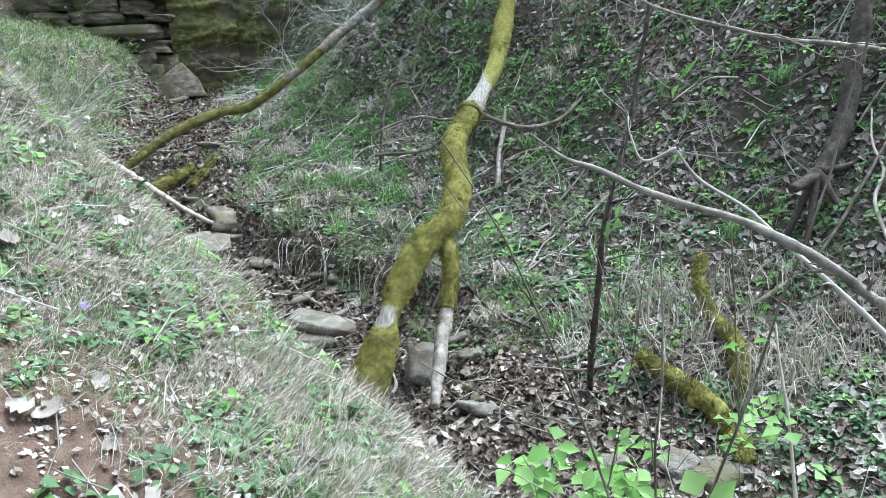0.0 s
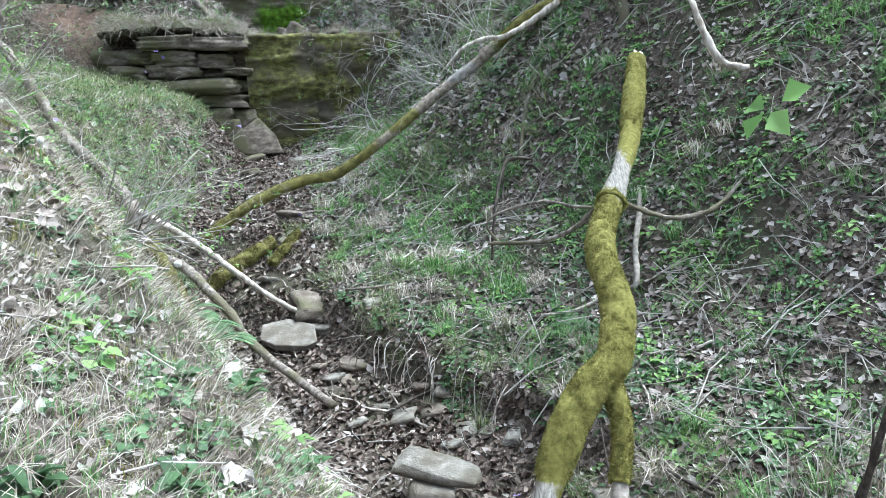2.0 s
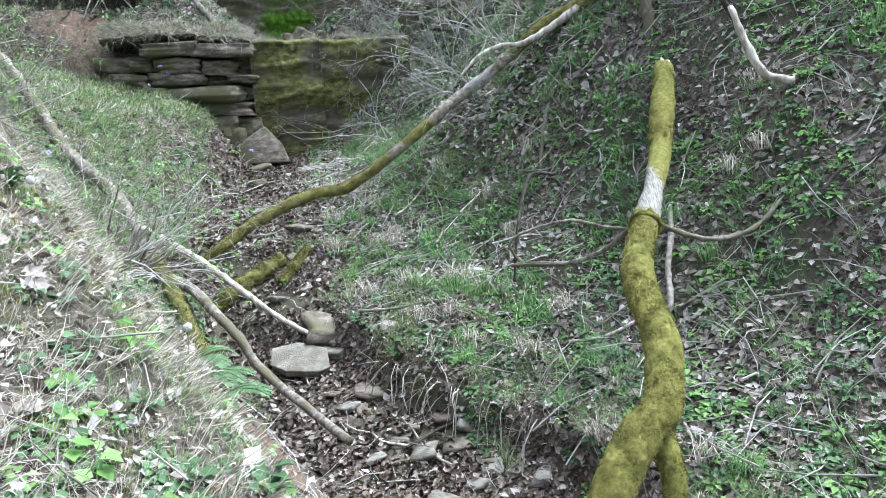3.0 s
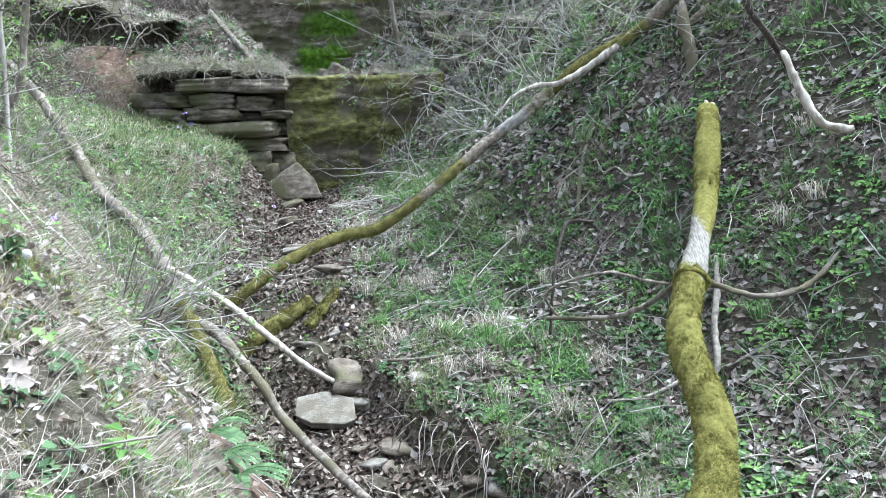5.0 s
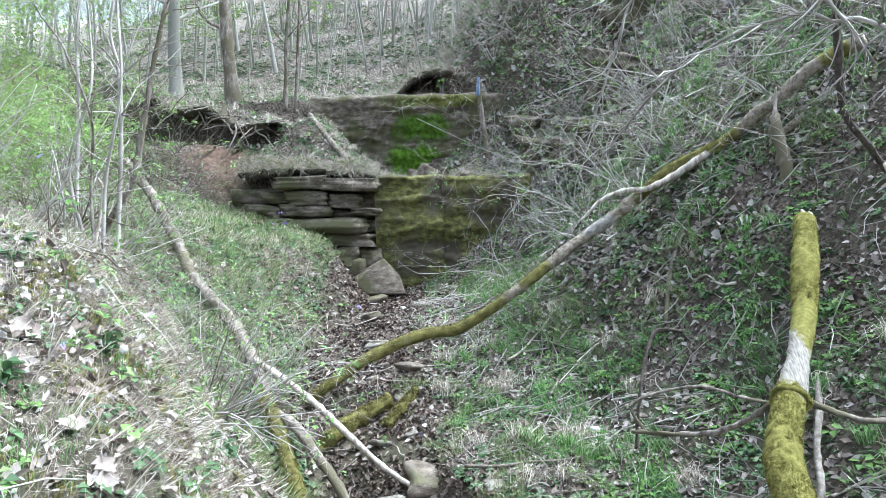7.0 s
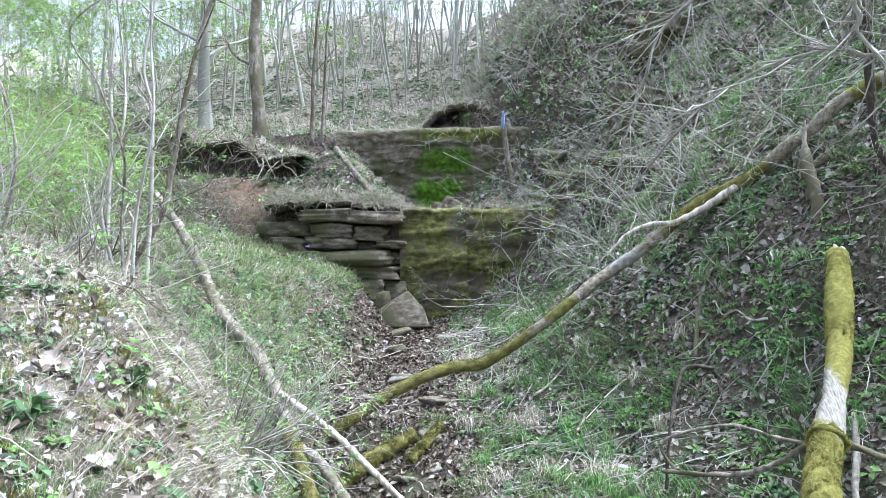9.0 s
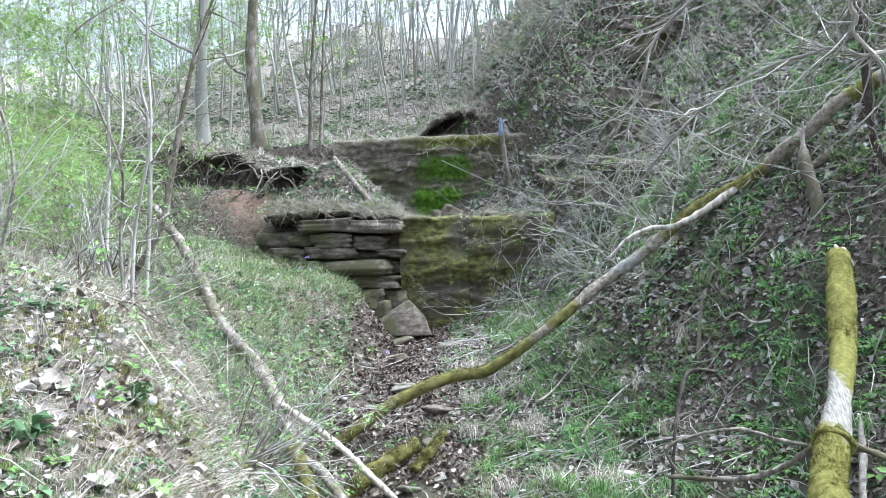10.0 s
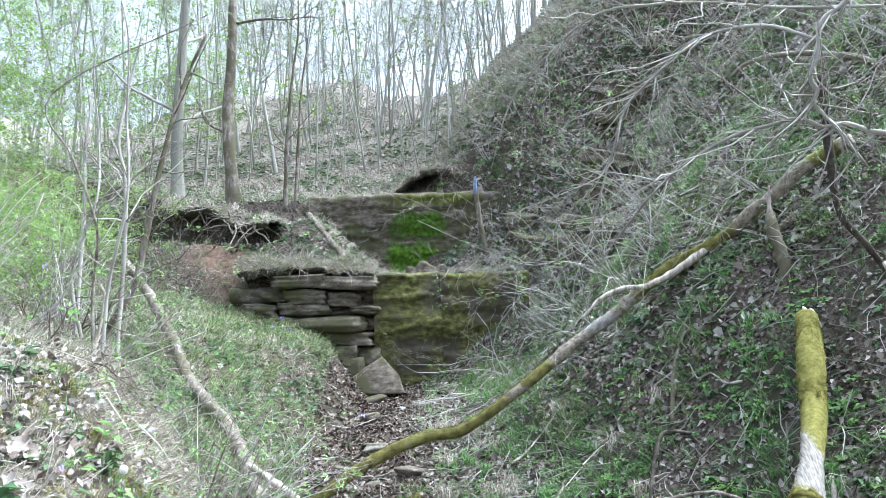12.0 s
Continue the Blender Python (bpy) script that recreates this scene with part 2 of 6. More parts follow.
    if trans:
        tr = nd.new("ShaderNodeBsdfTranslucent")
        ln.new(colour, tr.inputs["Color"])
        ad = nd.new("ShaderNodeMixShader")
        ad.inputs["Fac"].default_value = trans
        ln.new(b.outputs["BSDF"], ad.inputs[1])
        ln.new(tr.outputs["BSDF"], ad.inputs[2])
        ln.new(ad.outputs["Shader"], nd["Material Output"].inputs["Surface"])
    return m


def patch(m, centre, radii, colour, soft=0.25, rough_edge=0.5, size=2.5, grain=(1, 1, 1)):
    """A patch of another colour with a ragged outline, lying at a place in the world."""
    nd, ln = m.node_tree.nodes, m.node_tree.links
    inp = nd["Principled BSDF"].inputs["Base Color"]
    before = inp.links[0].from_socket
    geo = nd.new("ShaderNodeNewGeometry")
    sb = nd.new("ShaderNodeVectorMath")
    sb.operation = "SUBTRACT"
    sb.inputs[1].default_value = centre
    dv = nd.new("ShaderNodeVectorMath")
    dv.operation = "DIVIDE"
    dv.inputs[1].default_value = radii
    le = nd.new("ShaderNodeVectorMath")
    le.operation = "LENGTH"
    nz = nd.new("ShaderNodeTexNoise")
    nz.inputs["Scale"].default_value, nz.inputs["Detail"].default_value = size, 7.0
    ad = nd.new("ShaderNodeMath")
    ad.operation = "MULTIPLY_ADD"
    ad.inputs[1].default_value = rough_edge * 2
    mr = nd.new("ShaderNodeMapRange")
    mr.inputs["From Min"].default_value, mr.inputs["From Max"].default_value = 1 + rough_edge + soft, 1 + rough_edge - soft
    mx = nd.new("ShaderNodeMix")
    mx.data_type = "RGBA"
    fine = nd.new("ShaderNodeTexNoise")
    fine.inputs["Scale"].default_value, fine.inputs["Detail"].default_value = 14.0, 8.0
    cr = nd.new("ShaderNodeValToRGB")
    cr.color_ramp.elements[0].position, cr.color_ramp.elements[1].position = 0.3, 0.7
    cr.color_ramp.elements[0].color = (*(0.33 * c for c in colour), 1)
    cr.color_ramp.elements[1].color = (*colour, 1)
    ln.new(geo.outputs["Position"], sb.inputs[0])
    ln.new(sb.outputs["Vector"], dv.inputs[0])
    ln.new(dv.outputs["Vector"], le.inputs[0])
    ln.new(geo.outputs["Position"], nz.inputs["Vector"])
    mp = nd.new("ShaderNodeMapping")
    mp.inputs["Scale"].default_value = grain
    ln.new(geo.outputs["Position"], mp.inputs["Vector"])
    ln.new(mp.outputs["Vector"], fine.inputs["Vector"])
    ln.new(fine.outputs["Fac"], cr.inputs["Fac"])
    ln.new(nz.outputs["Fac"], ad.inputs[0])
    ln.new(le.outputs["Value"], ad.inputs[2])
    ln.new(ad.outputs["Value"], mr.inputs["Value"])
    ln.new(mr.outputs["Result"], mx.inputs["Factor"])
    ln.new(before, mx.inputs["A"])
    ln.new(cr.outputs["Color"], mx.inputs["B"])
    ln.new(mx.outputs["Result"], inp)


SOIL = ramp_mat("leafy_soil", ((0.018, 0.013, 0.01), (0.045, 0.035, 0.027), (0.095, 0.076, 0.06), (0.18, 0.15, 0.125), (0.32, 0.28, 0.245)), 30, 9, 0.95, 1.0, 80, flakes=40, stains=(0.075, 0.07, 0.045), stain_scale=0.8)
WET_LITTER = ramp_mat("wet_leaves", ((0.025, 0.017, 0.013), (0.065, 0.046, 0.035), (0.12, 0.088, 0.068), (0.21, 0.165, 0.135), (0.4, 0.345, 0.3)), 25, 4, 0.55, 0.35, 90, island=0.8)
LITTER = ramp_mat("dead_leaves", ((0.06, 0.045, 0.036), (0.14, 0.11, 0.09), (0.25, 0.21, 0.18), (0.38, 0.34, 0.31), (0.6, 0.56, 0.52)), 25, 4, 0.6, 0.35, 90, island=0.8, trans=0.1)
PALE_LITTER = ramp_mat("pale_dead_leaves", ((0.1, 0.07, 0.055), (0.22, 0.175, 0.145), (0.32, 0.285, 0.255), (0.44, 0.415, 0.39), (0.6, 0.585, 0.565)), 25, 4, 0.65, 0.35, 90, island=0.75, trans=0.12)
STRAW = ramp_mat("dry_grass", ((0.16, 0.125, 0.092), (0.3, 0.255, 0.2), (0.45, 0.405, 0.345), (0.62, 0.58, 0.525)), 9, 2, 0.7, 0, island=0.8, trans=0.15)
GRASS = ramp_mat("fresh_grass", ((0.06, 0.13, 0.04), (0.11, 0.22, 0.065), (0.18, 0.31, 0.1), (0.27, 0.37, 0.15)), 5, 2, 0.6, 0, island=0.7, trans=0.3)
HERB = ramp_mat("green_herbs", ((0.035, 0.065, 0.03), (0.065, 0.12, 0.05), (0.11, 0.19, 0.08), (0.19, 0.29, 0.14)), 3, 3, 0.5, 0, island=0.6, trans=0.25)
LOG_MOSS = ramp_mat("moss_on_log", ((0.11, 0.105, 0.026), (0.17, 0.16, 0.042), (0.23, 0.215, 0.062), (0.3, 0.28, 0.09)), 30, 8, 0.95, 0.8, 160, spec=0.1)
BRIGHT_LEAF = ramp_mat("young_leaves", ((0.12, 0.24, 0.06), (0.21, 0.37, 0.1), (0.33, 0.48, 0.18)), 6, 2, 0.45, 0, island=0.8, trans=0.5)
MOSS = ramp_mat("yellow_green_moss", ((0.1, 0.095, 0.024), (0.17, 0.16, 0.042), (0.24, 0.225, 0.065), (0.33, 0.305, 0.1)), 30, 8, 0.95, 0.6, 200, spec=0.1)
DARK_MOSS = ramp_mat("dull_moss", ((0.065, 0.06, 0.02), (0.12, 0.112, 0.034), (0.18, 0.168, 0.055), (0.24, 0.21, 0.1)), 18, 8, 0.95, 0.9, 120, spec=0.1)
BARE_WOOD = ramp_mat("weathered_wood", ((0.16, 0.13, 0.1), (0.34, 0.29, 0.24), (0.52, 0.47, 0.41), (0.6, 0.56, 0.5)), 22, 8, 0.75, 0.5, 70, stretch=(1, 0.35, 0.35))
BARK = ramp_mat("grey_brown_bark", ((0.07, 0.056, 0.046), (0.16, 0.135, 0.112), (0.28, 0.245, 0.21), (0.42, 0.385, 0.34)), 20, 8, 0.9, 0.7, 60, stretch=(1, 1, 0.3), stains=(0.13, 0.115, 0.075), stain_scale=3)
DARK_BARK = ramp_mat("dark_bark", ((0.03, 0.024, 0.02), (0.07, 0.058, 0.048), (0.13, 0.11, 0.09)), 24, 6, 0.9, 0.6, 70)
TWIG = ramp_mat("pale_twigs", ((0.12, 0.105, 0.09), (0.25, 0.225, 0.2), (0.42, 0.395, 0.36), (0.64, 0.62, 0.59)), 4, 4, 0.8, 0.2, 60, island=0.5)
# grey bark made paler, with distance haze mixed into its colours
HAZY_BARK = ramp_mat("hazy_far_tree_bark", ((0.2, 0.195, 0.17), (0.34, 0.33, 0.29), (0.48, 0.47, 0.425)), 6, 6, 0.9, 0.5, 30, stretch=(1, 1, 0.2), per_object=0.6)
STONE = ramp_mat("grey_stone", ((0.085, 0.075, 0.062), (0.17, 0.155, 0.13), (0.27, 0.25, 0.215), (0.36, 0.335, 0.295)), 16, 9, 0.85, 0.9, 60, stains=(0.15, 0.13, 0.1), stain_scale=5, per_object=0.25)
CLIFF_STONE = ramp_mat("brown_sandstone", ((0.05, 0.04, 0.03), (0.11, 0.09, 0.07), (0.19, 0.16, 0.128), (0.3, 0.26, 0.215)), 7, 10, 0.85, 0.8, 30, stretch=(1, 1, 2.2), stains=(0.1, 0.095, 0.05), stain_scale=2.2)
CLIFF_MOSS = ramp_mat("mossy_sandstone", ((0.04, 0.034, 0.018), (0.085, 0.078, 0.03), (0.145, 0.145, 0.045), (0.23, 0.23, 0.08)), 9, 10, 0.9, 0.9, 30, stretch=(1, 1, 1.8), stains=(0.1, 0.085, 0.06), stain_scale=1.6)
GREY_WOOD = ramp_mat("grey_dead_wood", ((0.09, 0.075, 0.06), (0.19, 0.165, 0.14), (0.3, 0.27, 0.235), (0.4, 0.37, 0.33)), 20, 8, 0.85, 0.5, 60)
CROSS_WOOD = ramp_mat("mossy_grey_wood", ((0.09, 0.072, 0.053), (0.2, 0.167, 0.128), (0.33, 0.285, 0.23), (0.45, 0.405, 0.34)), 20, 8, 0.88, 0.9, 70)
TREE_LEAF = ramp_mat("spring_tree_leaves", ((0.13, 0.21, 0.055), (0.22, 0.33, 0.09), (0.34, 0.45, 0.17)), 6, 2, 0.45, 0, island=0.8, trans=0.5)
OLIVE_GRASS = ramp_mat("dull_grass", ((0.07, 0.095, 0.035), (0.125, 0.165, 0.06), (0.2, 0.24, 0.1), (0.33, 0.34, 0.2)), 5, 2, 0.65, 0, island=0.8, trans=0.2)
# dry leaves of the far hill, colour lifted to stand in for sun and haze
HILL_LITTER = ramp_mat("hazed_wood_floor", ((0.2, 0.165, 0.14), (0.36, 0.32, 0.285), (0.5, 0.46, 0.42), (0.62, 0.59, 0.56)), 9, 4, 0.7, 0.35, 60, island=0.7)
VIOLET = ramp_mat("violet_petals", ((0.2, 0.15, 0.5), (0.33, 0.27, 0.65)), 20, 2, 0.6, 0)
SEED = ramp_mat("seed_heads", ((0.6, 0.6, 0.56), (0.75, 0.75, 0.7)), 60, 2, 0.9, 0.6, 300)
BLUE = ramp_mat("blue_cloth", ((0.16, 0.22, 0.4), (0.3, 0.38, 0.55)), 20, 3, 0.7, 0.2, 60)
for c, r in (((-0.95, 1.35, 0.6), (0.5, 0.5, 1)), ((-0.7, 2.55, 0.5), (0.18, 0.25, 0.3)), ((-8.0, 14.4, 2.9), (0.8, 0.6, 0.8)), ((-14, 15.2, 4.5), (1.6, 1.6, 3)), ((-1.0, 3.5, 0.2), (0.42, 0.4, 0.8)), ((-1.5, 4.15, 0.2), (0.42, 0.45, 0.8)), ((-1.95, 4.75, 0.3), (0.42, 0.45, 0.8))):
    patch(SOIL, c, r, (0.25, 0.17, 0.125))
# valley head soil painted pale: sunlit haze put into the ground colour
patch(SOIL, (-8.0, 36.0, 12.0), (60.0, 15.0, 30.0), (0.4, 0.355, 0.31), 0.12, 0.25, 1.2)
for c, r, k in (((-4.85, 16.5, 3.35), (0.5, 1.2, 0.3), (0.14, 0.27, 0.02)), ((-4.6, 16.5, 3.95), (0.55, 1.2, 0.28), (0.1, 0.19, 0.015)), ((-4.9, 16.5, 2.95), (0.55, 1.2, 0.25), (0.13, 0.24, 0.025)), ((-4.2, 16.5, 4.5), (0.8, 1.2, 0.12), (0.14, 0.15, 0.03))):
    patch(CLIFF_STONE, c, r, k, 0.25, 0.8, 3.0)
WHITE_BIT = ramp_mat("pale_litter", ((0.6, 0.7, 0.75), (0.8, 0.85, 0.88)), 20, 2, 0.5, 0)


# ---- the ground ----
def graded(lo, a, b, hi, step, grow=1.12):
    """Even steps from a to b, growing ones out to lo and hi."""
    v = list(np.arange(a, b, step))
    d, x = step, a
    while x > lo:
        d *= grow
        x -= d
        v.insert(0, x)
    d, x = step, v[-1]
    while x < hi:
        d *= grow
        x += d
        v.append(x)
    return np.array(v)


def bare(x, y):
    """Where the earth lies open: the path, the worn left bank under the roots, the far trail."""
    path = np.exp(-(((x + 0.95) / 0.5) ** 2 + ((y - 1.35) / 0.55) ** 2))
    worn = 0.9 * np.exp(-(((x + 8.0) / 1.3) ** 2 + ((y - 14.2) / 0.7) ** 2))
    trail = np.exp(-(((x + 14.0) / 1.6) ** 2 + ((y - 15.2) / 1.6) ** 2))
    u = across(x, y)
    along = -0.6 * (x + 0.2) + 0.8 * (y - 4.76)
    scar = 1.3 * np.exp(-((u + 1.4) / 0.4) ** 2) * smooth(-1.3, -0.7, along) * (1 - smooth(1.4, 2.2, along))
    return path + worn + trail + scar


gx, gy = graded(-120, -9, 5, 120, 0.075), graded(-120, 0, 17.6, 160, 0.075)
GX, GY = np.meshgrid(gx, gy)
GZ = height(GX, GY)
nx, ny = len(gx), len(gy)
ground_mesh = bpy.data.meshes.new("ground")
idx = np.arange(nx * ny).reshape(ny, nx)
quads = np.stack([idx[:-1, :-1], idx[:-1, 1:], idx[1:, 1:], idx[1:, :-1]], -1).reshape(-1, 4)
ground_mesh.vertices.add(nx * ny)
ground_mesh.vertices.foreach_set("co", np.stack([GX, GY, GZ], -1).astype(np.float32).ravel())
ground_mesh.loops.add(quads.size)
ground_mesh.loops.foreach_set("vertex_index", quads.astype(np.int32).ravel())
ground_mesh.polygons.add(len(quads))
ground_mesh.polygons.foreach_set("loop_start", (np.arange(len(quads)) * 4).astype(np.int32))
ground_mesh.polygons.foreach_set("use_smooth", np.ones(len(quads), bool))
ground_mesh.update(calc_edges=True)
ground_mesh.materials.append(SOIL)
tagged(new("ground", ground_mesh), "dark leaf-strewn soil of a wooded ravine", "ground", kind="structure")


# ---- what covers it ----
def spread(n, seed, keep, near=0.8, far=40.0, turn=(-50, 52)):
    """Places on the ground, thinning with the distance from the path's start; keep(x, y, r): the share that stays."""
    g = np.random.default_rng(seed)
    r = near * (far / near) ** g.random(n)
    a = np.radians(g.uniform(*turn, n)) + radians(8)
    x, y = -0.2 - r * np.sin(a), -0.2 + r * np.cos(a)
    stay = g.random(n) < keep(x, y, r)
    x, y, r = x[stay], y[stay], r[stay]
    return x, y, height(x, y), r, g


def cliffs(x, y):
    """1 on the faces of the two falls, where nothing lies."""
    f1, f2 = y - 14.15 - 0.27 * (x + 4.85), y - 16.35 - 0.27 * (x + 5.45)
    u = across(x, y)
    on = (u > -2.4) & (u < 1.8)
    return np.where(on & (((f1 > -0.1) & (f1 < 0.45)) | ((f2 > -0.1) & (f2 < 0.45))), 1.0, 0.0)


def scatter(name, form, n, seed, keep, size, material, label, category, lift=0.01, lean=(0.0, 0.5), stand=0.5, grow=0.02, far=40.0, downhill=0.0, turn=(-50, 52)):
    x, y, z, r, g = spread(n, seed, lambda x, y, r: keep(x, y, r) * (1 - cliffs(x, y)), far=far, turn=turn)
    up = slope(x, y)
    up = up * (1 - stand) + np.array([0, 0, 1.0]) * stand
    if downhill:
        nrm = slope(x, y)
        up = up + downhill * np.stack([nrm[:, 0], nrm[:, 1], 0 * x], -1)
    s = g.uniform(*size, len(x)) * (1 + grow * r)
    sizes = np.stack([s, s * g.uniform(0.8, 1.2, len(x)), s * g.uniform(0.7, 1.3, len(x))], -1)
    mesh = many(form[0], form[1], np.stack([x, y, z + lift * g.uniform(0.2, 1.6, len(x))], -1), up, g.uniform(0, 6.28, len(x)), sizes, g.uniform(*lean, len(x)) * g.choice([-1, 1], len(x)))
    return stuff(name, mesh, material, label, category)


CURLED = (((-0.5, 0.05, 0.1), (-0.22, 0.2, 0.22), (-0.27, -0.12, 0.0), (0.05, 0.4, 0.3), (0.0, 0.02, -0.02), (0.12, -0.34, 0.27), (0.2, 0.14, 0.1), (0.36, -0.12, 0.3), (0.52, 0.12, 0.14)),
          ((0, 4, 1), (0, 2, 4), (1, 4, 3), (2, 5, 4), (3, 4, 6), (4, 5, 7), (4, 8, 6), (4, 7, 8)))
DEAD_LEAF = (((-0.5, 0, 0), (0.02, 0.3, 0.1), (0.04, 0, 0.0), (-0.05, -0.32, 0.13), (0.52, 0.04, 0.1)), ((0, 2, 1), (0, 3, 2), (1, 2, 4), (2, 3, 4)))


def herb_form(leaves, seed, wide=0.3, tall=0.6):
    """A small herb: leaves on a ring at mixed heights, each folded along its rib."""
    g = np.random.default_rng(seed)
    P, F = [], []
    for i in range(leaves):
        a, h, l, w = i * 2.4 + g.uniform(-0.4, 0.4), g.uniform(0.15, 1) * tall, g.uniform(0.5, 0.9), wide * g.uniform(0.7, 1.2)
        c, s, r0 = math.cos(a), math.sin(a), g.uniform(0.02, 0.3)
        for u, v, z in ((r0, 0, h), (r0 + l * 0.5, w, h + 0.12), (r0 + l * 0.5, -w, h + 0.1), (r0 + l, 0, h - 0.06)):
            P.append((u * c - v * s, u * s + v * c, z))
        b = 4 * i
        F += [(b, b + 3, b + 1), (b, b + 2, b + 3)]
    return P, F


def tuft_form(blades, seed, droop=0.6, wide=0.012, spread_r=0.12):
    """A tuft of grass: tapered blades that bend over."""
    g = np.random.default_rng(seed)
    P, F = [], []
    for i in range(blades):
        a, l, d = g.uniform(0, 6.28), g.uniform(0.5, 1.0), droop * g.uniform(0.3, 1.3)
        c, s = math.cos(a), math.sin(a)
        ox, oy = g.normal(0, spread_r, 2)
        b = len(P)
        for k, (run, rise) in enumerate(((0, 0), (0.35 * d, 0.55), (d, 0.85 - 0.35 * d))):
            w = wide * (1, 0.8, 0)[k]
            for e in ((-1, 1) if w else (0,)):
                P.append((ox + run * l * c - e * w * s, oy + run * l * s + e * w * c, rise * l))
        F += [(b, b + 1, b + 3), (b, b + 3, b + 2), (b + 2, b + 3, b + 4)]
    return P, F


def left_bank(x, y):
    u = across(x, y) + 0.3 * flank(y)
    return smooth(-1.2, -1.7, u) * (1 - smooth(9, 11, y))


def right_hill(x, y):
    return smooth(0.3, 0.8, across(x, y))


def far_left(x, y):
    return smooth(-0.8, -1.3, across(x, y)) * smooth(7, 9, y)


def edge(x, y):
    u = across(x, y)
    return np.exp(-((u + 1.85 + 0.2 * flank(y)) / 0.34) ** 2) * (1 - smooth(7.5, 9, y))


def litter_keep(x, y, r):
    u = across(x, y)
    return (1 - 0.8 * np.exp(-(u / 0.7) ** 2) * (y < 14)) * np.clip((1 - left_bank(x, y) * (1 - smooth(8, 10, y))) * (0.35 + 0.65 * patchy(x, y, 1.3, 1)), 0, 1) * (1 - 0.9 * np.clip(bare(x, y), 0, 1))


def pale_keep(x, y, r):
    u = across(x, y)
    return left_bank(x, y) * (0.25 + 0.75 * patchy(x, y, 0.9, 2)) * (1 - 0.7 * np.clip(bare(x, y), 0, 1)) * (1 - 0.5 * edge(x, y))


LEFT = (-34, 60)
scatter("leaf_litter", DEAD_LEAF, 120000, 11, litter_keep, (0.03, 0.085), LITTER, "dry brown and grey fallen leaves on the ravine floor", "leaf litter", 0.014, (0, 0.8), 0.3, 0.022, 26)
scatter("leaf_litter", DEAD_LEAF, 70000, 12, pale_keep, (0.008, 0.03), PALE_LITTER, "bleached fallen leaves over the grassy bank", "leaf litter", 0.012, (0, 0.6), 0.3, 0.0, 9, 0, LEFT)
scatter("straw", tuft_form(9, 1, 0.95, 0.007), 30000, 13, lambda x, y, r: np.clip(0.6 * edge(x, y) * (0.3 + patchy(x, y, 0.9, 23)) + 0.3 * left_bank(x, y) * patchy(x, y, 0.7, 3), 0, 1) * (1 - np.clip(bare(x, y), 0, 1) * 0.95),
        (0.05, 0.17), STRAW, "pale dry grass hanging over the bank", "dry grass", 0.0, (0, 0.5), 0.3, 0.02, 10, 1.3, LEFT)
scatter("straw", tuft_form(8, 21, 0.95, 0.008), 16000, 18, lambda x, y, r: np.clip(0.12 * right_hill(x, y) * patchy(x, y, 1.1, 4) ** 2 + 0.25 * far_left(x, y) * patchy(x, y, 1.5, 5), 0, 1),
        (0.08, 0.2), STRAW, "dry grass among the herbs on the slopes", "dry grass", 0.0, (0, 0.5), 0.3, 0.02, 30, 1.0)
scatter("grass", tuft_form(6, 2, 0.55, 0.018), 44000, 14, lambda x, y, r: np.clip(1.1 * left_bank(x, y) * patchy(x, y, 0.8, 6), 0, 1) * (1 - np.clip(bare(x, y), 0, 1)),
        (0.015, 0.07), GRASS, "short spring grass in uneven tufts on the bank", "grass", 0.0, (0, 0.4), 0.7, 0.04, 10, 0, LEFT)
scatter("grass", tuft_form(8, 22, 0.55, 0.016), 34000, 19, lambda x, y, r: np.clip(0.3 * right_hill(x, y) * patchy(x, y, 1.6, 7) ** 2 + 0.4 * far_left(x, y) * (0.3 + 0.7 * patchy(x, y, 2, 8)), 0, 1) * (1 - np.clip(bare(x, y), 0, 1)),
        (0.04, 0.11), GRASS, "fresh grass on the ravine's sides", "grass", 0.0, (0, 0.3), 0.7, 0.03, 40)
scatter("ground_herbs", herb_form(6, 3), 50000, 15, lambda x, y, r: np.clip(0.85 * right_hill(x, y) * (0.12 + patchy(x, y, 1.1, 9) ** 1.2) + 0.55 * far_left(x, y) * patchy(x, y, 1.7, 12), 0, 1) * (1 - np.clip(bare(x, y), 0, 1)),
        (0.02, 0.06), HERB, "low green herbs and ivy carpeting the slope", "herbs", 0.0, (0, 0.3), 0.4, 0.035, 42)
scatter("ground_herbs", herb_form(6, 23), 22000, 20, lambda x, y, r: 0.7 * left_bank(x, y) * (0.08 + patchy(x, y, 0.6, 10) ** 1.7) * (1 - np.clip(bare(x, y), 0, 1)),
        (0.015, 0.05), HERB, "small green herbs in the short grass", "herbs", 0.0, (0, 0.3), 0.4, 0.02, 9, 0, LEFT)
scatter("ground_herbs", herb_form(6, 5, 0.24, 0.9), 16000, 16, lambda x, y, r: np.clip(0.55 * right_hill(x, y) * patchy(x, y, 1.4, 13) ** 2.5 + 0.3 * left_bank(x, y) * patchy(x, y, 0.5, 14) ** 3 + 0.4 * far_left(x, y) * patchy(x, y, 1.2, 15) ** 2, 0, 1) * (1 - np.clip(bare(x, y), 0, 1)),
        (0.025, 0.075), BRIGHT_LEAF, "bright green young shoots among the dead leaves", "herbs", 0.0, (0, 0.3), 0.6, 0.035, 40)


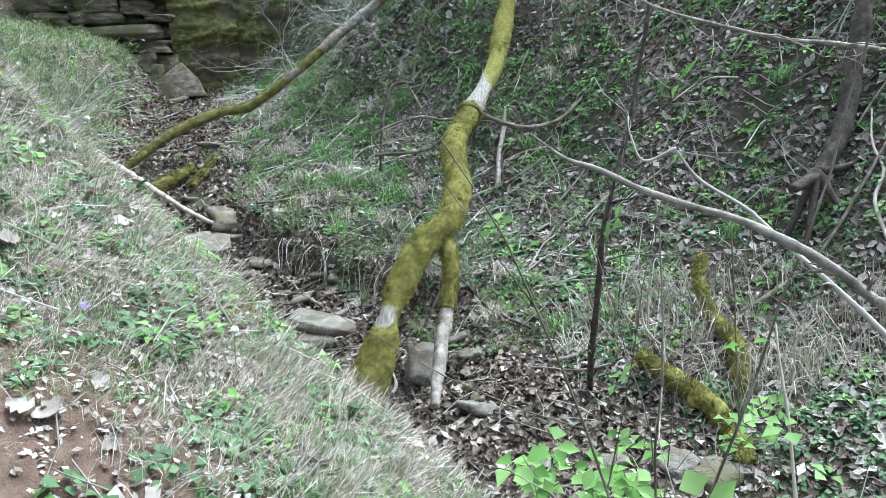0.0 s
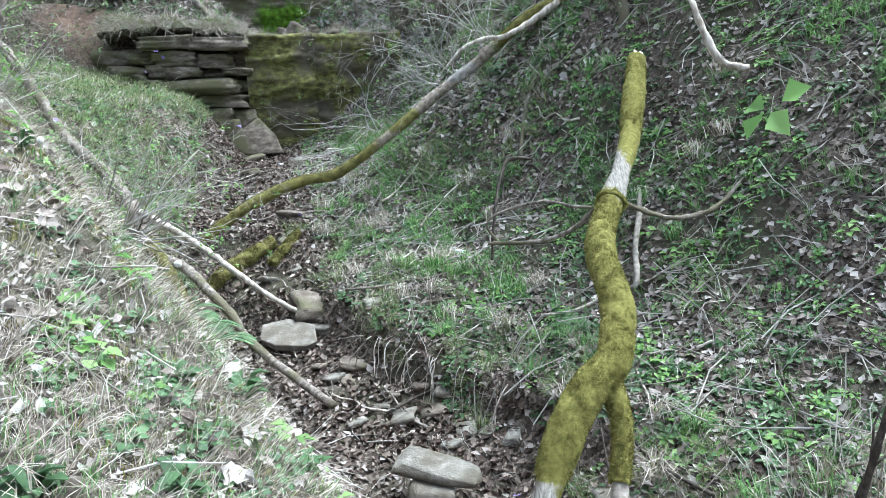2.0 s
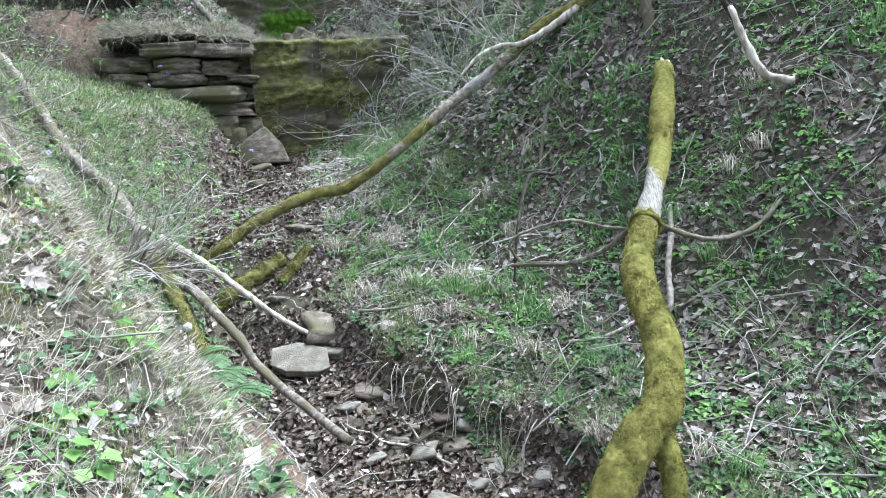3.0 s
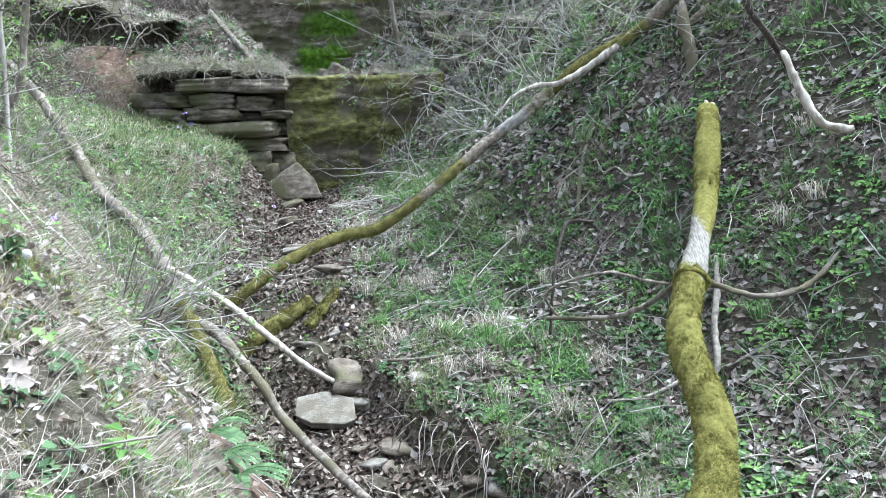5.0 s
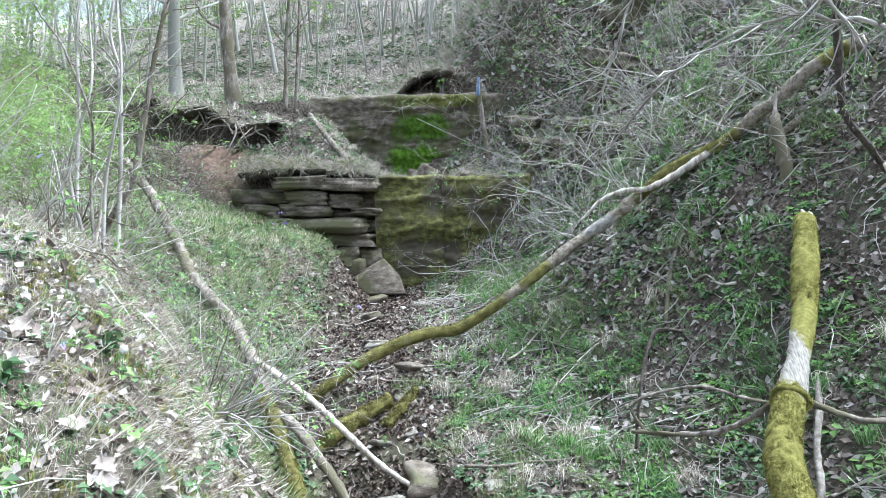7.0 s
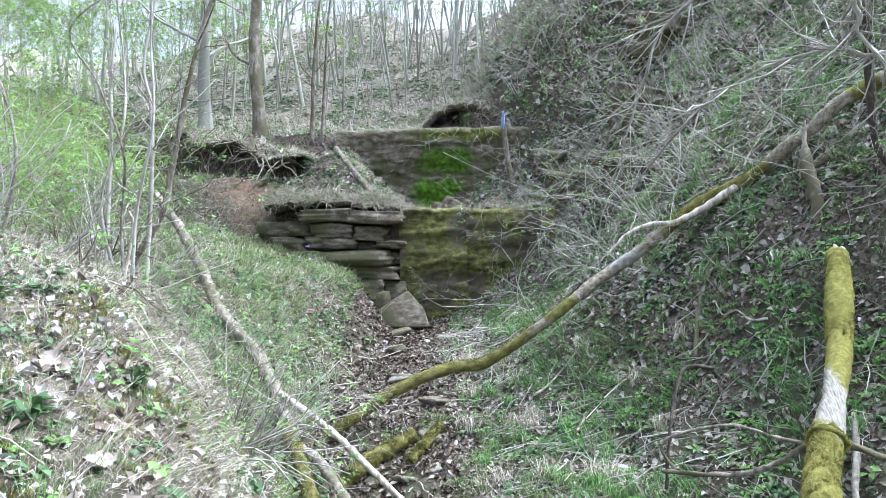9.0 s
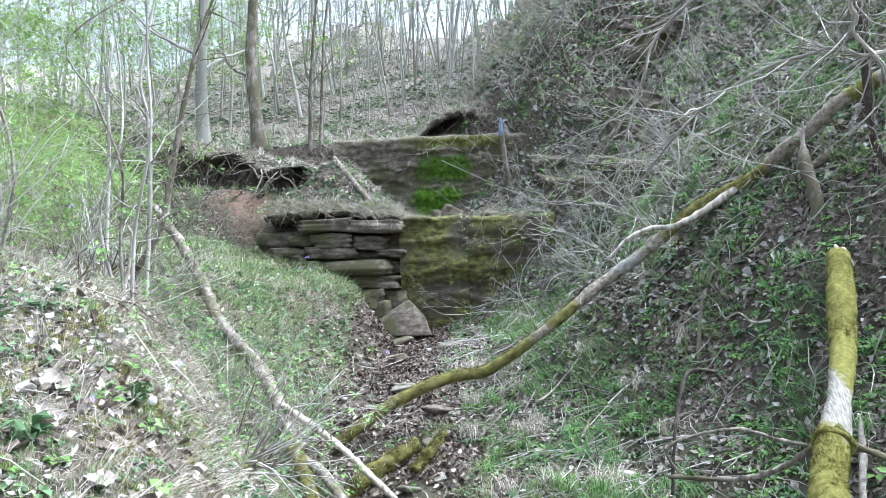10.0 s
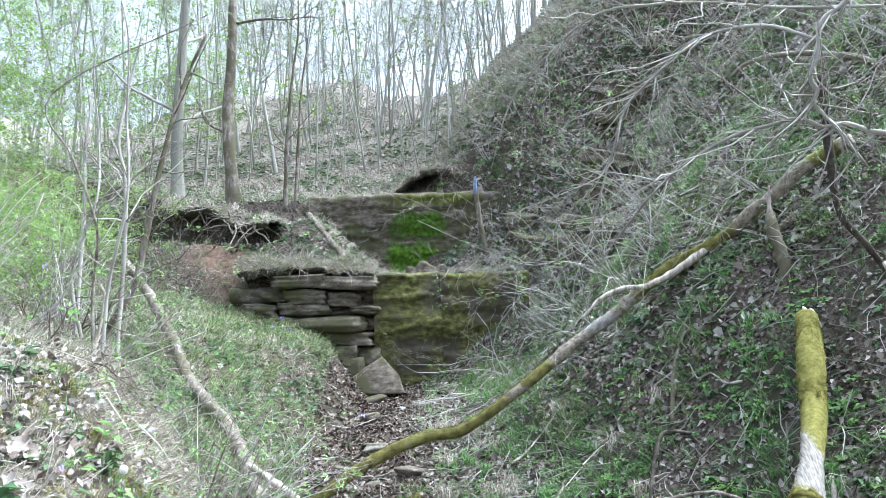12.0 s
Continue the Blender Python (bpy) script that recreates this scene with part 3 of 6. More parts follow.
def sow(name, form, y0, y1, u0, u1, n, seed, keep, size, material, label, category, lean=(0, 0.4), stand=0.5, downhill=0.0, lift=0.0):
    """The same for one stretch of the ravine: from y0 to y1, and from u0 to u1 across it."""
    g = np.random.default_rng(seed)
    y, u = g.uniform(y0, y1, n), g.uniform(u0, u1, n)
    x = np.interp(y, BED_Y, BED_X) + u / (0.8 + 0.16 * smooth(8, 11, y))
    stay = g.random(n) < keep(x, y, u) * (1 - cliffs(x, y)) * (1 - np.clip(bare(x, y), 0, 1))
    x, y = x[stay], y[stay]
    nrm = slope(x, y)
    up = nrm * (1 - stand) + np.array([0, 0, 1.0]) * stand + downhill * nrm * (1, 1, 0)
    s = g.uniform(*size, len(x))
    mesh = many(form[0], form[1], np.stack([x, y, height(x, y) + lift], -1), up, g.uniform(0, 6.28, len(x)), np.stack([s, s * (g.uniform(0.45, 1.15, len(x)) if "litter" in name else 1), s * g.uniform(0.6, 1.9 if "litter" in name else 1.3, len(x))], -1), g.uniform(*lean, len(x)))
    return stuff(name, mesh, material, label, category)


sow("leaf_litter", CURLED, 2.5, 14.1, -1.15, 1.3, 42000, 40, lambda x, y, u: np.exp(-((u + 0.05) / 0.8) ** 2) * (0.35 + 0.65 * patchy(x, y, 0.8, 401)), (0.025, 0.085), WET_LITTER, "damp brown leaves packed in the stream bed", "leaf litter", (-0.8, 0.8), 0.3, 0, 0.01)
# the strip at the slope's foot, above the cut bank
sow("grass", tuft_form(8, 301, 0.8, 0.014), 4.8, 9.5, 0.25, 1.1, 1500, 402, lambda x, y, u: smooth(0.3, 0.75, patchy(x, y, 0.8, 403)), (0.08, 0.2), OLIVE_GRASS, "dull green grass tufts along the cut bank", "grass", downhill=0.5)
sow("straw", tuft_form(7, 302, 1.0, 0.008), 4.8, 9.5, 0.2, 1.3, 220, 404, lambda x, y, u: smooth(0.3, 0.7, patchy(x, y, 0.7, 405)), (0.1, 0.3), STRAW, "bleached grass hanging over the cut bank", "dry grass", downhill=1.5)
sow("ground_herbs", herb_form(7, 303, 0.3, 0.6), 4.8, 9.5, 0.3, 1.4, 2400, 406, lambda x, y, u: smooth(0.3, 0.8, patchy(x, y, 0.9, 407)), (0.03, 0.07), HERB, "green herbs above the cut bank", "herbs")
# the far left side, the slope beyond the log, the ledges, the valley head
sow("leaf_litter", CURLED, 6.4, 14.6, -5.5, -0.6, 5000, 408, lambda x, y, u: 0.3 + 0.7 * patchy(x, y, 1.1, 409), (0.04, 0.1), WET_LITTER, "brown leaves caught in the far bank's grass", "leaf litter", (-0.8, 0.8), 0.3, 0, 0.012)
sow("grass", tuft_form(9, 304, 0.9, 0.012), 6.6, 14.4, -5.5, -0.75, 7000, 410, lambda x, y, u: 0.35 + 0.65 * patchy(x, y, 1.1, 411), (0.12, 0.3), OLIVE_GRASS, "long dull grass drooping down the far bank", "grass", (0, 0.6), 0.4, 0.9)
sow("grass", tuft_form(7, 31, 0.6, 0.02), 7.2, 14.4, -4.6, -0.75, 3600, 41, lambda x, y, u: smooth(0.45, 0.8, patchy(x, y, 1.8, 8)), (0.06, 0.17), GRASS, "lush grass on the ravine's far side", "grass", downhill=0.4)
sow("ground_herbs", herb_form(6, 32), 6.8, 14.4, -4.8, -0.75, 10000, 42, lambda x, y, u: patchy(x, y, 1.2, 12), (0.035, 0.08), HERB, "green herbs on the ravine's far side", "herbs")
sow("straw", tuft_form(8, 33, 1.0, 0.012), 6.2, 14.4, -5.0, -0.75, 1500, 43, lambda x, y, u: patchy(x, y, 1.4, 5), (0.1, 0.28), STRAW, "dry grass drooping on the far side", "dry grass", downhill=1.2)
sow("grass", tuft_form(7, 34, 0.6, 0.018), 4.5, 20.0, 0.7, 9.5, 24000, 44, lambda x, y, u: 0.75 * patchy(x, y, 1.5, 7) ** 1.7 + 0.05, (0.05, 0.17), GRASS, "grass clumps on the steep slope", "grass", downhill=0.3)
sow("straw", tuft_form(7, 35, 1.0, 0.011), 4.2, 20.0, 0.45, 9.0, 12000, 45, lambda x, y, u: 0.5 * smooth(0.45, 0.85, patchy(x, y, 1.1, 4)) * (1 - smooth(1.5, 3.5, u) * 0.6), (0.07, 0.26), STRAW, "dry grass lying down the slope", "dry grass", downhill=1.4)
sow("ground_herbs", herb_form(6, 36, 0.26, 0.8), 4.5, 20.0, 0.7, 9.5, 22000, 46, lambda x, y, u: 0.03 + 0.85 * smooth(0.4, 0.85, patchy(x, y, 1.2, 13)), (0.03, 0.075), BRIGHT_LEAF, "bright green herbs on the steep slope", "herbs")
sow("grass", tuft_form(8, 37, 0.8, 0.016), 14.2, 19.0, -6.5, 4.0, 5000, 47, lambda x, y, u: 0.2 + 0.6 * patchy(x, y, 1.5, 17), (0.08, 0.22), GRASS, "grass along the cliff ledges", "grass", downhill=0.5)
sow("straw", tuft_form(8, 38, 1.1, 0.014), 14.2, 20.0, -6.5, 4.0, 5000, 48, lambda x, y, u: 0.2 + 0.7 * patchy(x, y, 1.2, 18), (0.12, 0.34), STRAW, "dry grass draped over the cliff ledges", "dry grass", downhill=1.4)
sow("ground_herbs", herb_form(6, 39), 16.5, 36.0, -16, 10, 16000, 49, lambda x, y, u: 0.15 + 0.85 * patchy(x, y, 3.5, 19) ** 1.5, (0.07, 0.18), HERB, "green undergrowth of the wood floor", "herbs")
sow("leaf_litter", DEAD_LEAF, 9.5, 20.0, 2.5, 13.0, 42000, 71, lambda x, y, u: 0.25 + 0.75 * patchy(x, y, 1.3, 72), (0.05, 0.13), LITTER, "dry leaves lying over the high slope", "leaf litter", (-0.8, 0.8), 0.3, 0, 0.02)
sow("leaf_litter", CURLED, 9.0, 20.0, 2.0, 11.0, 16000, 412, lambda x, y, u: 0.2 + 0.8 * patchy(x, y, 1.5, 413), (0.05, 0.13), PALE_LITTER, "bleached leaves strewn over the high slope", "leaf litter", (-0.8, 0.8), 0.3, 0, 0.02)
sow("grass", tuft_form(8, 305, 0.8, 0.016), 9.0, 20.0, 1.2, 9.0, 9000, 414, lambda x, y, u: smooth(0.35, 0.8, patchy(x, y, 1.7, 415)), (0.1, 0.26), OLIVE_GRASS, "soft dull grass in drifts on the high slope", "grass", downhill=0.8)
sow("straw", tuft_form(6, 73, 1.1, 0.014), 9.5, 20.0, 2.5, 13.0, 9000, 74, lambda x, y, u: 0.15 + 0.6 * patchy(x, y, 1.2, 75) ** 2, (0.12, 0.34), STRAW, "dry grass hanging down the high slope", "dry grass", downhill=1.3)
sow("ground_herbs", herb_form(6, 76), 9.5, 20.0, 2.5, 13.0, 15000, 77, lambda x, y, u: 0.1 + 0.9 * patchy(x, y, 1.6, 78) ** 1.6, (0.04, 0.1), HERB, "green herbs in drifts on the high slope", "herbs")
scatter("straw", tuft_form(5, 79, 1.3, 0.01, 0.3), 30000, 80, lambda x, y, r: 0.8 * left_bank(x, y) * (0.3 + 0.75 * patchy(x, y, 0.5, 81)) * (1 - np.clip(bare(x, y), 0, 1)), (0.03, 0.09), STRAW, "fine dry stalks matted on the bank", "dry grass", 0.002, (0, 0.9), 0.2, 0.02, 9, 0.6, LEFT)


def hump(x, y):
    return np.exp(-(((x + 2.7) / 0.8) ** 2 + ((y - 4.0) / 1.0) ** 2))


sow("straw", tuft_form(7, 307, 1.3, 0.012, 0.35), 1.6, 6.4, -4.6, -1.8, 20000, 420, lambda x, y, u: 0.35 + 0.65 * patchy(x, y, 0.5, 421), (0.02, 0.06), STRAW, "short matted dead grass covering the bank", "dry grass", (0, 0.9), 0.2, 0.4, 0.002)
sow("grass", tuft_form(7, 308, 0.7, 0.014, 0.25), 1.6, 6.4, -4.6, -1.8, 12000, 422, lambda x, y, u: smooth(0.35, 0.7, patchy(x, y, 0.6, 423)), (0.02, 0.055), OLIVE_GRASS, "fine short grass in the matted straw", "grass")
sow("leaf_litter", CURLED, 2.2, 6.0, -4.2, -1.5, 8000, 82, lambda x, y, u: (0.2 + 0.8 * hump(x, y)) * (0.3 + 0.7 * patchy(x, y, 0.6, 83)), (0.015, 0.055), PALE_LITTER, "large curled bleached leaves heaped on the bank", "leaf litter", (-0.7, 0.7), 0.3, 0, 0.012)
sow("leaf_litter", CURLED, 2.2, 6.0, -4.2, -1.5, 7000, 84, lambda x, y, u: (0.2 + 0.8 * hump(x, y)) * (0.3 + 0.7 * patchy(x, y, 0.5, 85)), (0.02, 0.06), LITTER, "curled brown leaves among the bleached ones", "leaf litter", (-0.8, 0.8), 0.3, 0, 0.016)
sow("grass", tuft_form(6, 97, 0.6, 0.02), 2.2, 6.0, -4.2, -1.5, 7000, 98, lambda x, y, u: (0.2 + 0.8 * hump(x, y)) * smooth(0.35, 0.7, patchy(x, y, 0.5, 99)), (0.02, 0.075), GRASS, "short grass growing through the dead leaves", "grass")
sow("leaf_litter", CURLED, 14.4, 23.0, 0.8, 8.0, 16000, 424, lambda x, y, u: 0.3 + 0.7 * patchy(x, y, 1.4, 425), (0.06, 0.15), PALE_LITTER, "bleached leaves lying on the brow above the falls", "leaf litter", (-0.8, 0.8), 0.3, 0, 0.02)
sow("straw", tuft_form(6, 101, 1.1, 0.018), 15.0, 26.0, 1.0, 9.0, 7000, 102, lambda x, y, u: 0.25 + 0.6 * patchy(x, y, 1.4, 103), (0.14, 0.4), STRAW, "dry grass on the brow above the falls", "dry grass", downhill=1.2)
sow("ground_herbs", herb_form(6, 104), 15.0, 26.0, 1.0, 9.0, 8000, 105, lambda x, y, u: 0.15 + 0.85 * patchy(x, y, 1.6, 106), (0.05, 0.14), HERB, "green herbs on the brow above the falls", "herbs")
sow("moss", tuft_form(7, 86, 0.7, 0.03, 0.25), 2.4, 5.2, -3.6, -1.6, 16000, 87, lambda x, y, u: smooth(0.42, 0.7, patchy(x, y, 0.45, 88)) * (0.3 + 0.7 * hump(x, y)), (0.015, 0.045), MOSS, "yellow-green moss cushions on the bank", "moss")
sow("straw", tuft_form(7, 89, 1.0, 0.02), 17.0, 36.0, -14, 10, 8000, 90, lambda x, y, u: 0.3 + 0.6 * patchy(x, y, 3, 91), (0.15, 0.4), STRAW, "dry grass over the wood floor", "dry grass", downhill=0.8)
sow("grass", tuft_form(8, 92, 0.6, 0.02), 6.5, 16.0, 1.2, 9.0, 9000, 93, lambda x, y, u: smooth(0.5, 0.8, patchy(x, y, 1.3, 94)), (0.1, 0.26), GRASS, "bright grass drifts on the high slope", "grass", downhill=0.5)
sow("straw", tuft_form(8, 51, 0.7, 0.007), 3.6, 5.0, 0.7, 1.9, 240, 52, lambda x, y, u: 0.3 + 0.7 * patchy(x, y, 0.7, 53), (0.25, 0.5), STRAW, "tall dead grass stalks at the slope's foot", "dry grass", (0, 0.6), 0.7)
sow("leaf_litter", DEAD_LEAF, -2.5, 1.6, -8, 6, 14000, 54, lambda x, y, u: 0.3 + 0.7 * patchy(x, y, 1.1, 55), (0.02, 0.07), LITTER, "dry fallen leaves along the path's start", "leaf litter", (-0.6, 0.6), 0.3, 0, 0.01)
sow("grass", tuft_form(7, 56, 0.6, 0.018), -2.5, 1.6, -8, 6, 3500, 57, lambda x, y, u: 0.8 * patchy(x, y, 1.4, 58), (0.03, 0.1), GRASS, "short grass along the path's start", "grass")
sow("leaf_litter", DEAD_LEAF, 17.0, 42.0, -20, 14, 70000, 59, lambda x, y, u: 0.4 + 0.6 * patchy(x, y, 4, 60), (0.07, 0.16), HILL_LITTER, "dry leaves over the wood floor above the falls, paled for haze", "leaf litter", (-0.25, 0.25), 0.3, 0, 0.02)
sow("leaf_litter", CURLED, 4.0, 12.5, 0.3, 5.5, 22000, 61, lambda x, y, u: 0.25 + 0.75 * patchy(x, y, 0.9, 62), (0.03, 0.085), LITTER, "curled grey-brown leaves between the herbs", "leaf litter", (-0.9, 0.9), 0.3, 0, 0.012)
sow("ground_herbs", herb_form(7, 63, 0.26, 0.5), 4.4, 11.5, 0.6, 5.5, 15000, 64, lambda x, y, u: 0.1 + 0.9 * patchy(x, y, 1.0, 65) ** 1.6, (0.014, 0.036), HERB, "tiny green leaves creeping over the slope", "herbs")
TWIG_FORM = (((-0.5, 0, 0.02), (-0.5, 0.008, 0), (-0.5, -0.008, 0), (0.05, 0.05, 0.06), (0.05, 0.058, 0.045), (0.05, 0.042, 0.045), (0.5, -0.03, 0.03), (0.5, -0.026, 0.025), (0.5, -0.034, 0.025)),
             ((0, 1, 4, 3), (1, 2, 5, 4), (2, 0, 3, 5), (3, 4, 7, 6), (4, 5, 8, 7), (5, 3, 6, 8)))
sow("fallen_twigs", TWIG_FORM, 5.0, 16.0, 0.6, 8.0, 6500, 95, lambda x, y, u: 0.3 + 0.7 * patchy(x, y, 1.5, 96), (0.12, 0.6), TWIG, "pale thin twigs lying over the slope", "twigs", (-0.4, 0.4), 0.2, 0, 0.04)
scatter("fallen_twigs", TWIG_FORM, 9000, 17, lambda x, y, r: 0.6 - 0.45 * left_bank(x, y), (0.06, 0.3), TWIG, "thin dry twigs strewn over the ground", "twigs", 0.03, (0, 0.35), 0.2, 0.04, 34)

# ---- lines of the logs and branches: x, y, z, radius ----
LOG = ((-0.60, 4.05, -0.52, 0.118), (-0.54, 4.10, -0.39, 0.122), (-0.50, 4.15, -0.29, 0.116), (-0.44, 4.22, -0.15, 0.094), (-0.41, 4.28, -0.05, 0.063), (-0.35, 4.41, 0.07, 0.090), (-0.27, 4.54, 0.20, 0.092), (-0.16, 4.67, 0.32, 0.095), (-0.04, 4.80, 0.38, 0.092), (0.02, 5.02, 0.45, 0.090), (0.06, 5.27, 0.54, 0.095), (0.05, 5.50, 0.63, 0.092), (0.04, 5.82, 0.72, 0.097), (0.08, 6.10, 0.82, 0.090), (0.20, 6.53, 0.94, 0.090), (0.34, 6.99, 1.10, 0.074), (0.50, 7.55, 1.31, 0.084), (0.58, 7.90, 1.53, 0.100), (0.67, 8.28, 1.78, 0.096), (0.74, 8.63, 1.99, 0.092))
LEG = ((-0.06, 4.73, 0.30, 0.065), (-0.02, 4.61, 0.16, 0.052), (-0.04, 4.49, 0.01, 0.048), (-0.08, 4.32, -0.15, 0.050), (-0.12, 4.09, -0.31, 0.043), (-0.15, 3.87, -0.46, 0.033))
CROSS = ((-3.84, 8.71, 0.29, 0.050), (-3.70, 8.80, 0.41, 0.055), (-3.31, 9.10, 0.68, 0.060), (-2.84, 9.38, 0.87, 0.062), (-2.45, 9.54, 0.93, 0.058), (-1.92, 9.68, 1.27, 0.055), (-1.28, 9.95, 1.77, 0.062), (-0.86, 10.01, 2.06, 0.065), (-0.50, 10.00, 2.35, 0.062), (-0.22, 9.97, 2.56, 0.070), (0.06, 9.94, 2.69, 0.066), (0.32, 9.85, 2.84, 0.058), (0.57, 9.71, 3.06, 0.070), (0.71, 9.64, 3.15, 0.060), (0.98, 9.50, 3.40, 0.066), (1.16, 9.45, 3.51, 0.072), (1.40, 9.30, 3.61, 0.075))
CROSS_ARM = ((0.11, 9.90, 2.70, 0.045), (-0.26, 9.85, 2.46, 0.035), (-0.51, 9.84, 2.35, 0.030), (-0.73, 9.88, 2.34, 0.026), (-0.96, 9.82, 2.25, 0.020), (-1.17, 9.77, 2.04, 0.012))
POLE = ((-6.94, 10.18, 2.96, 0.050), (-6.53, 10.12, 2.49, 0.060), (-6.03, 9.90, 1.87, 0.068), (-5.59, 9.50, 1.48, 0.070), (-4.95, 9.16, 1.05, 0.072), (-4.50, 8.78, 0.68, 0.074), (-4.17, 8.37, 0.42, 0.076), (-3.91, 8.12, 0.19, 0.076), (-3.57, 7.69, -0.08, 0.074), (-3.24, 7.18, -0.22, 0.070))
POLE_ARM = ((-4.02, 8.27, 0.26, 0.060), (-3.74, 8.11, 0.22, 0.052), (-3.38, 7.76, 0.08, 0.046), (-3.07, 7.50, -0.10, 0.042), (-2.77, 7.23, -0.33, 0.038), (-1.83, 6.06, -0.37, 0.032))
STICK = ((-4.39, 8.64, 0.71, 0.034), (-4.11, 8.58, 0.57, 0.036), (-3.70, 8.44, 0.37, 0.034), (-3.25, 8.20, 0.13, 0.030), (-2.83, 7.95, -0.07, 0.026), (-2.50, 7.85, -0.22, 0.020))
VINE1 = ((-0.70, 7.14, 0.55, 0.014), (-0.28, 7.03, 0.58, 0.017), (-0.04, 6.87, 0.70, 0.019), (0.10, 6.64, 0.88, 0.020), (0.21, 6.60, 0.97, 0.022), (0.45, 6.65, 0.86, 0.020), (0.71, 6.76, 0.78, 0.019), (1.03, 6.90, 0.82, 0.017), (1.31, 7.07, 1.04, 0.012))
VINE2 = ((-0.61, 7.15, 0.54, 0.011), (-0.71, 7.22, 0.70, 0.011), (-0.57, 7.21, 0.80, 0.011), (-0.26, 7.10, 0.89, 0.012), (-0.03, 6.91, 0.87, 0.011), (0.11, 6.62, 0.90, 0.012))
VINE3 = ((-0.68, 7.36, 0.36, 0.012), (-0.65, 7.43, 0.70, 0.011), (-0.60, 7.60, 0.98, 0.014), (-0.51, 7.75, 1.17, 0.016), (-0.31, 7.77, 1.17, 0.012))
BRANCH = ((1.35, 0.62, -0.3, 0.014), (1.0, 0.7, 0.45, 0.011), (0.75, 0.77, 0.9, 0.009), (0.524, 0.823, 1.157, 0.0074), (0.494, 0.842, 1.186, 0.0067), (0.459, 0.865, 1.218, 0.0062), (0.412, 0.884, 1.248, 0.0059), (0.356, 0.904, 1.275, 0.0054), (0.299, 0.921, 1.293, 0.0049), (0.240, 0.939, 1.315, 0.0044), (0.193, 0.956, 1.339, 0.0035), (0.151, 0.973, 1.354, 0.0027), (0.109, 0.993, 1.386, 0.0012))
BRANCH_A = ((1.3, 0.8, -0.2, 0.009), (0.95, 0.92, 0.6, 0.007), (0.68, 1.02, 1.0, 0.005), (0.482, 1.104, 1.207, 0.0037), (0.448, 1.119, 1.241, 0.0031), (0.387, 1.147, 1.283, 0.0024), (0.354, 1.165, 1.329, 0.0012))
BRANCH_B = ((0.354, 1.165, 1.332, 0.0024), (0.305, 1.168, 1.314, 0.0021), (0.287, 1.183, 1.354, 0.0015), (0.287, 1.199, 1.381, 0.0012))
MOSSB = ((1.67, 4.86, 0.05, 0.030), (1.59, 4.68, -0.06, 0.034), (1.62, 4.48, -0.23, 0.036), (1.66, 4.21, -0.28, 0.040), (1.63, 4.02, -0.41, 0.048), (1.59, 3.82, -0.56, 0.050), (1.54, 3.60, -0.68, 0.050))
MOSSC = ((1.12, 4.27, -0.39, 0.040), (1.25, 4.05, -0.44, 0.050), (1.39, 3.88, -0.51, 0.055), (1.47, 3.65, -0.60, 0.055), (1.45, 3.43, -0.64, 0.050))
DARKSAP = ((0.80, 4.24, -0.58, 0.022), (0.78, 4.12, -0.36, 0.020), (0.77, 3.99, -0.14, 0.019), (0.77, 3.90, 0.06, 0.018), (0.77, 3.81, 0.32, 0.016), (0.77, 3.74, 0.52, 0.014), (0.82, 3.72, 0.79, 0.012), (0.91, 3.80, 1.05, 0.012), (0.98, 3.87, 1.36, 0.011), (1.02, 3.86, 1.65, 0.010), (1.06, 3.88, 2.05, 0.008))
WHITESTICK = ((0.80, 6.80, 2.34, 0.020), (0.88, 6.64, 2.05, 0.026), (0.98, 6.61, 1.89, 0.027), (1.16, 6.62, 1.84, 0.027))
NUB1 = ((-3.56, 8.18, -0.06, 0.060), (-3.41, 8.52, 0.09, 0.075), (-3.09, 9.00, 0.26, 0.070))
NUB2 = ((-3.02, 8.65, 0.09, 0.050), (-2.94, 8.87, 0.20, 0.050), (-2.85, 9.16, 0.34, 0.035))
SLABC = ((-2.57, 7.59, -0.37, 0.000),)
STONE_C = ((-0.25, 4.58, -0.52, 0.000),)
LEDGE = ((-0.98, 5.22, -0.42, 0.000), (-1.03, 5.10, -0.48, 0.000))
OVER1 = ((0.86, 6.20, 2.91, 0.018), (0.73, 6.21, 3.00, 0.015), (0.62, 6.23, 3.03, 0.014), (0.50, 6.25, 3.09, 0.012), (0.39, 6.28, 3.09, 0.011), (0.26, 6.32, 3.16, 0.010), (0.15, 6.37, 3.15, 0.010), (-0.07, 6.48, 3.12, 0.010), (-0.37, 6.63, 2.98, 0.010), (-0.56, 6.75, 2.82, 0.008), (-0.76, 6.88, 2.60, 0.006), (-0.94, 6.96, 2.38, 0.004))
OVER2 = ((0.93, 6.38, 4.44, 0.018), (0.71, 6.31, 4.03, 0.016), (0.54, 6.25, 3.79, 0.015), (0.40, 6.23, 3.67, 0.014), (0.38, 6.23, 3.51, 0.014), (0.33, 6.24, 3.37, 0.014), (0.36, 6.25, 3.29, 0.012), (0.34, 6.25, 3.22, 0.012), (0.44, 6.24, 3.07, 0.010), (0.59, 6.25, 2.83, 0.006))
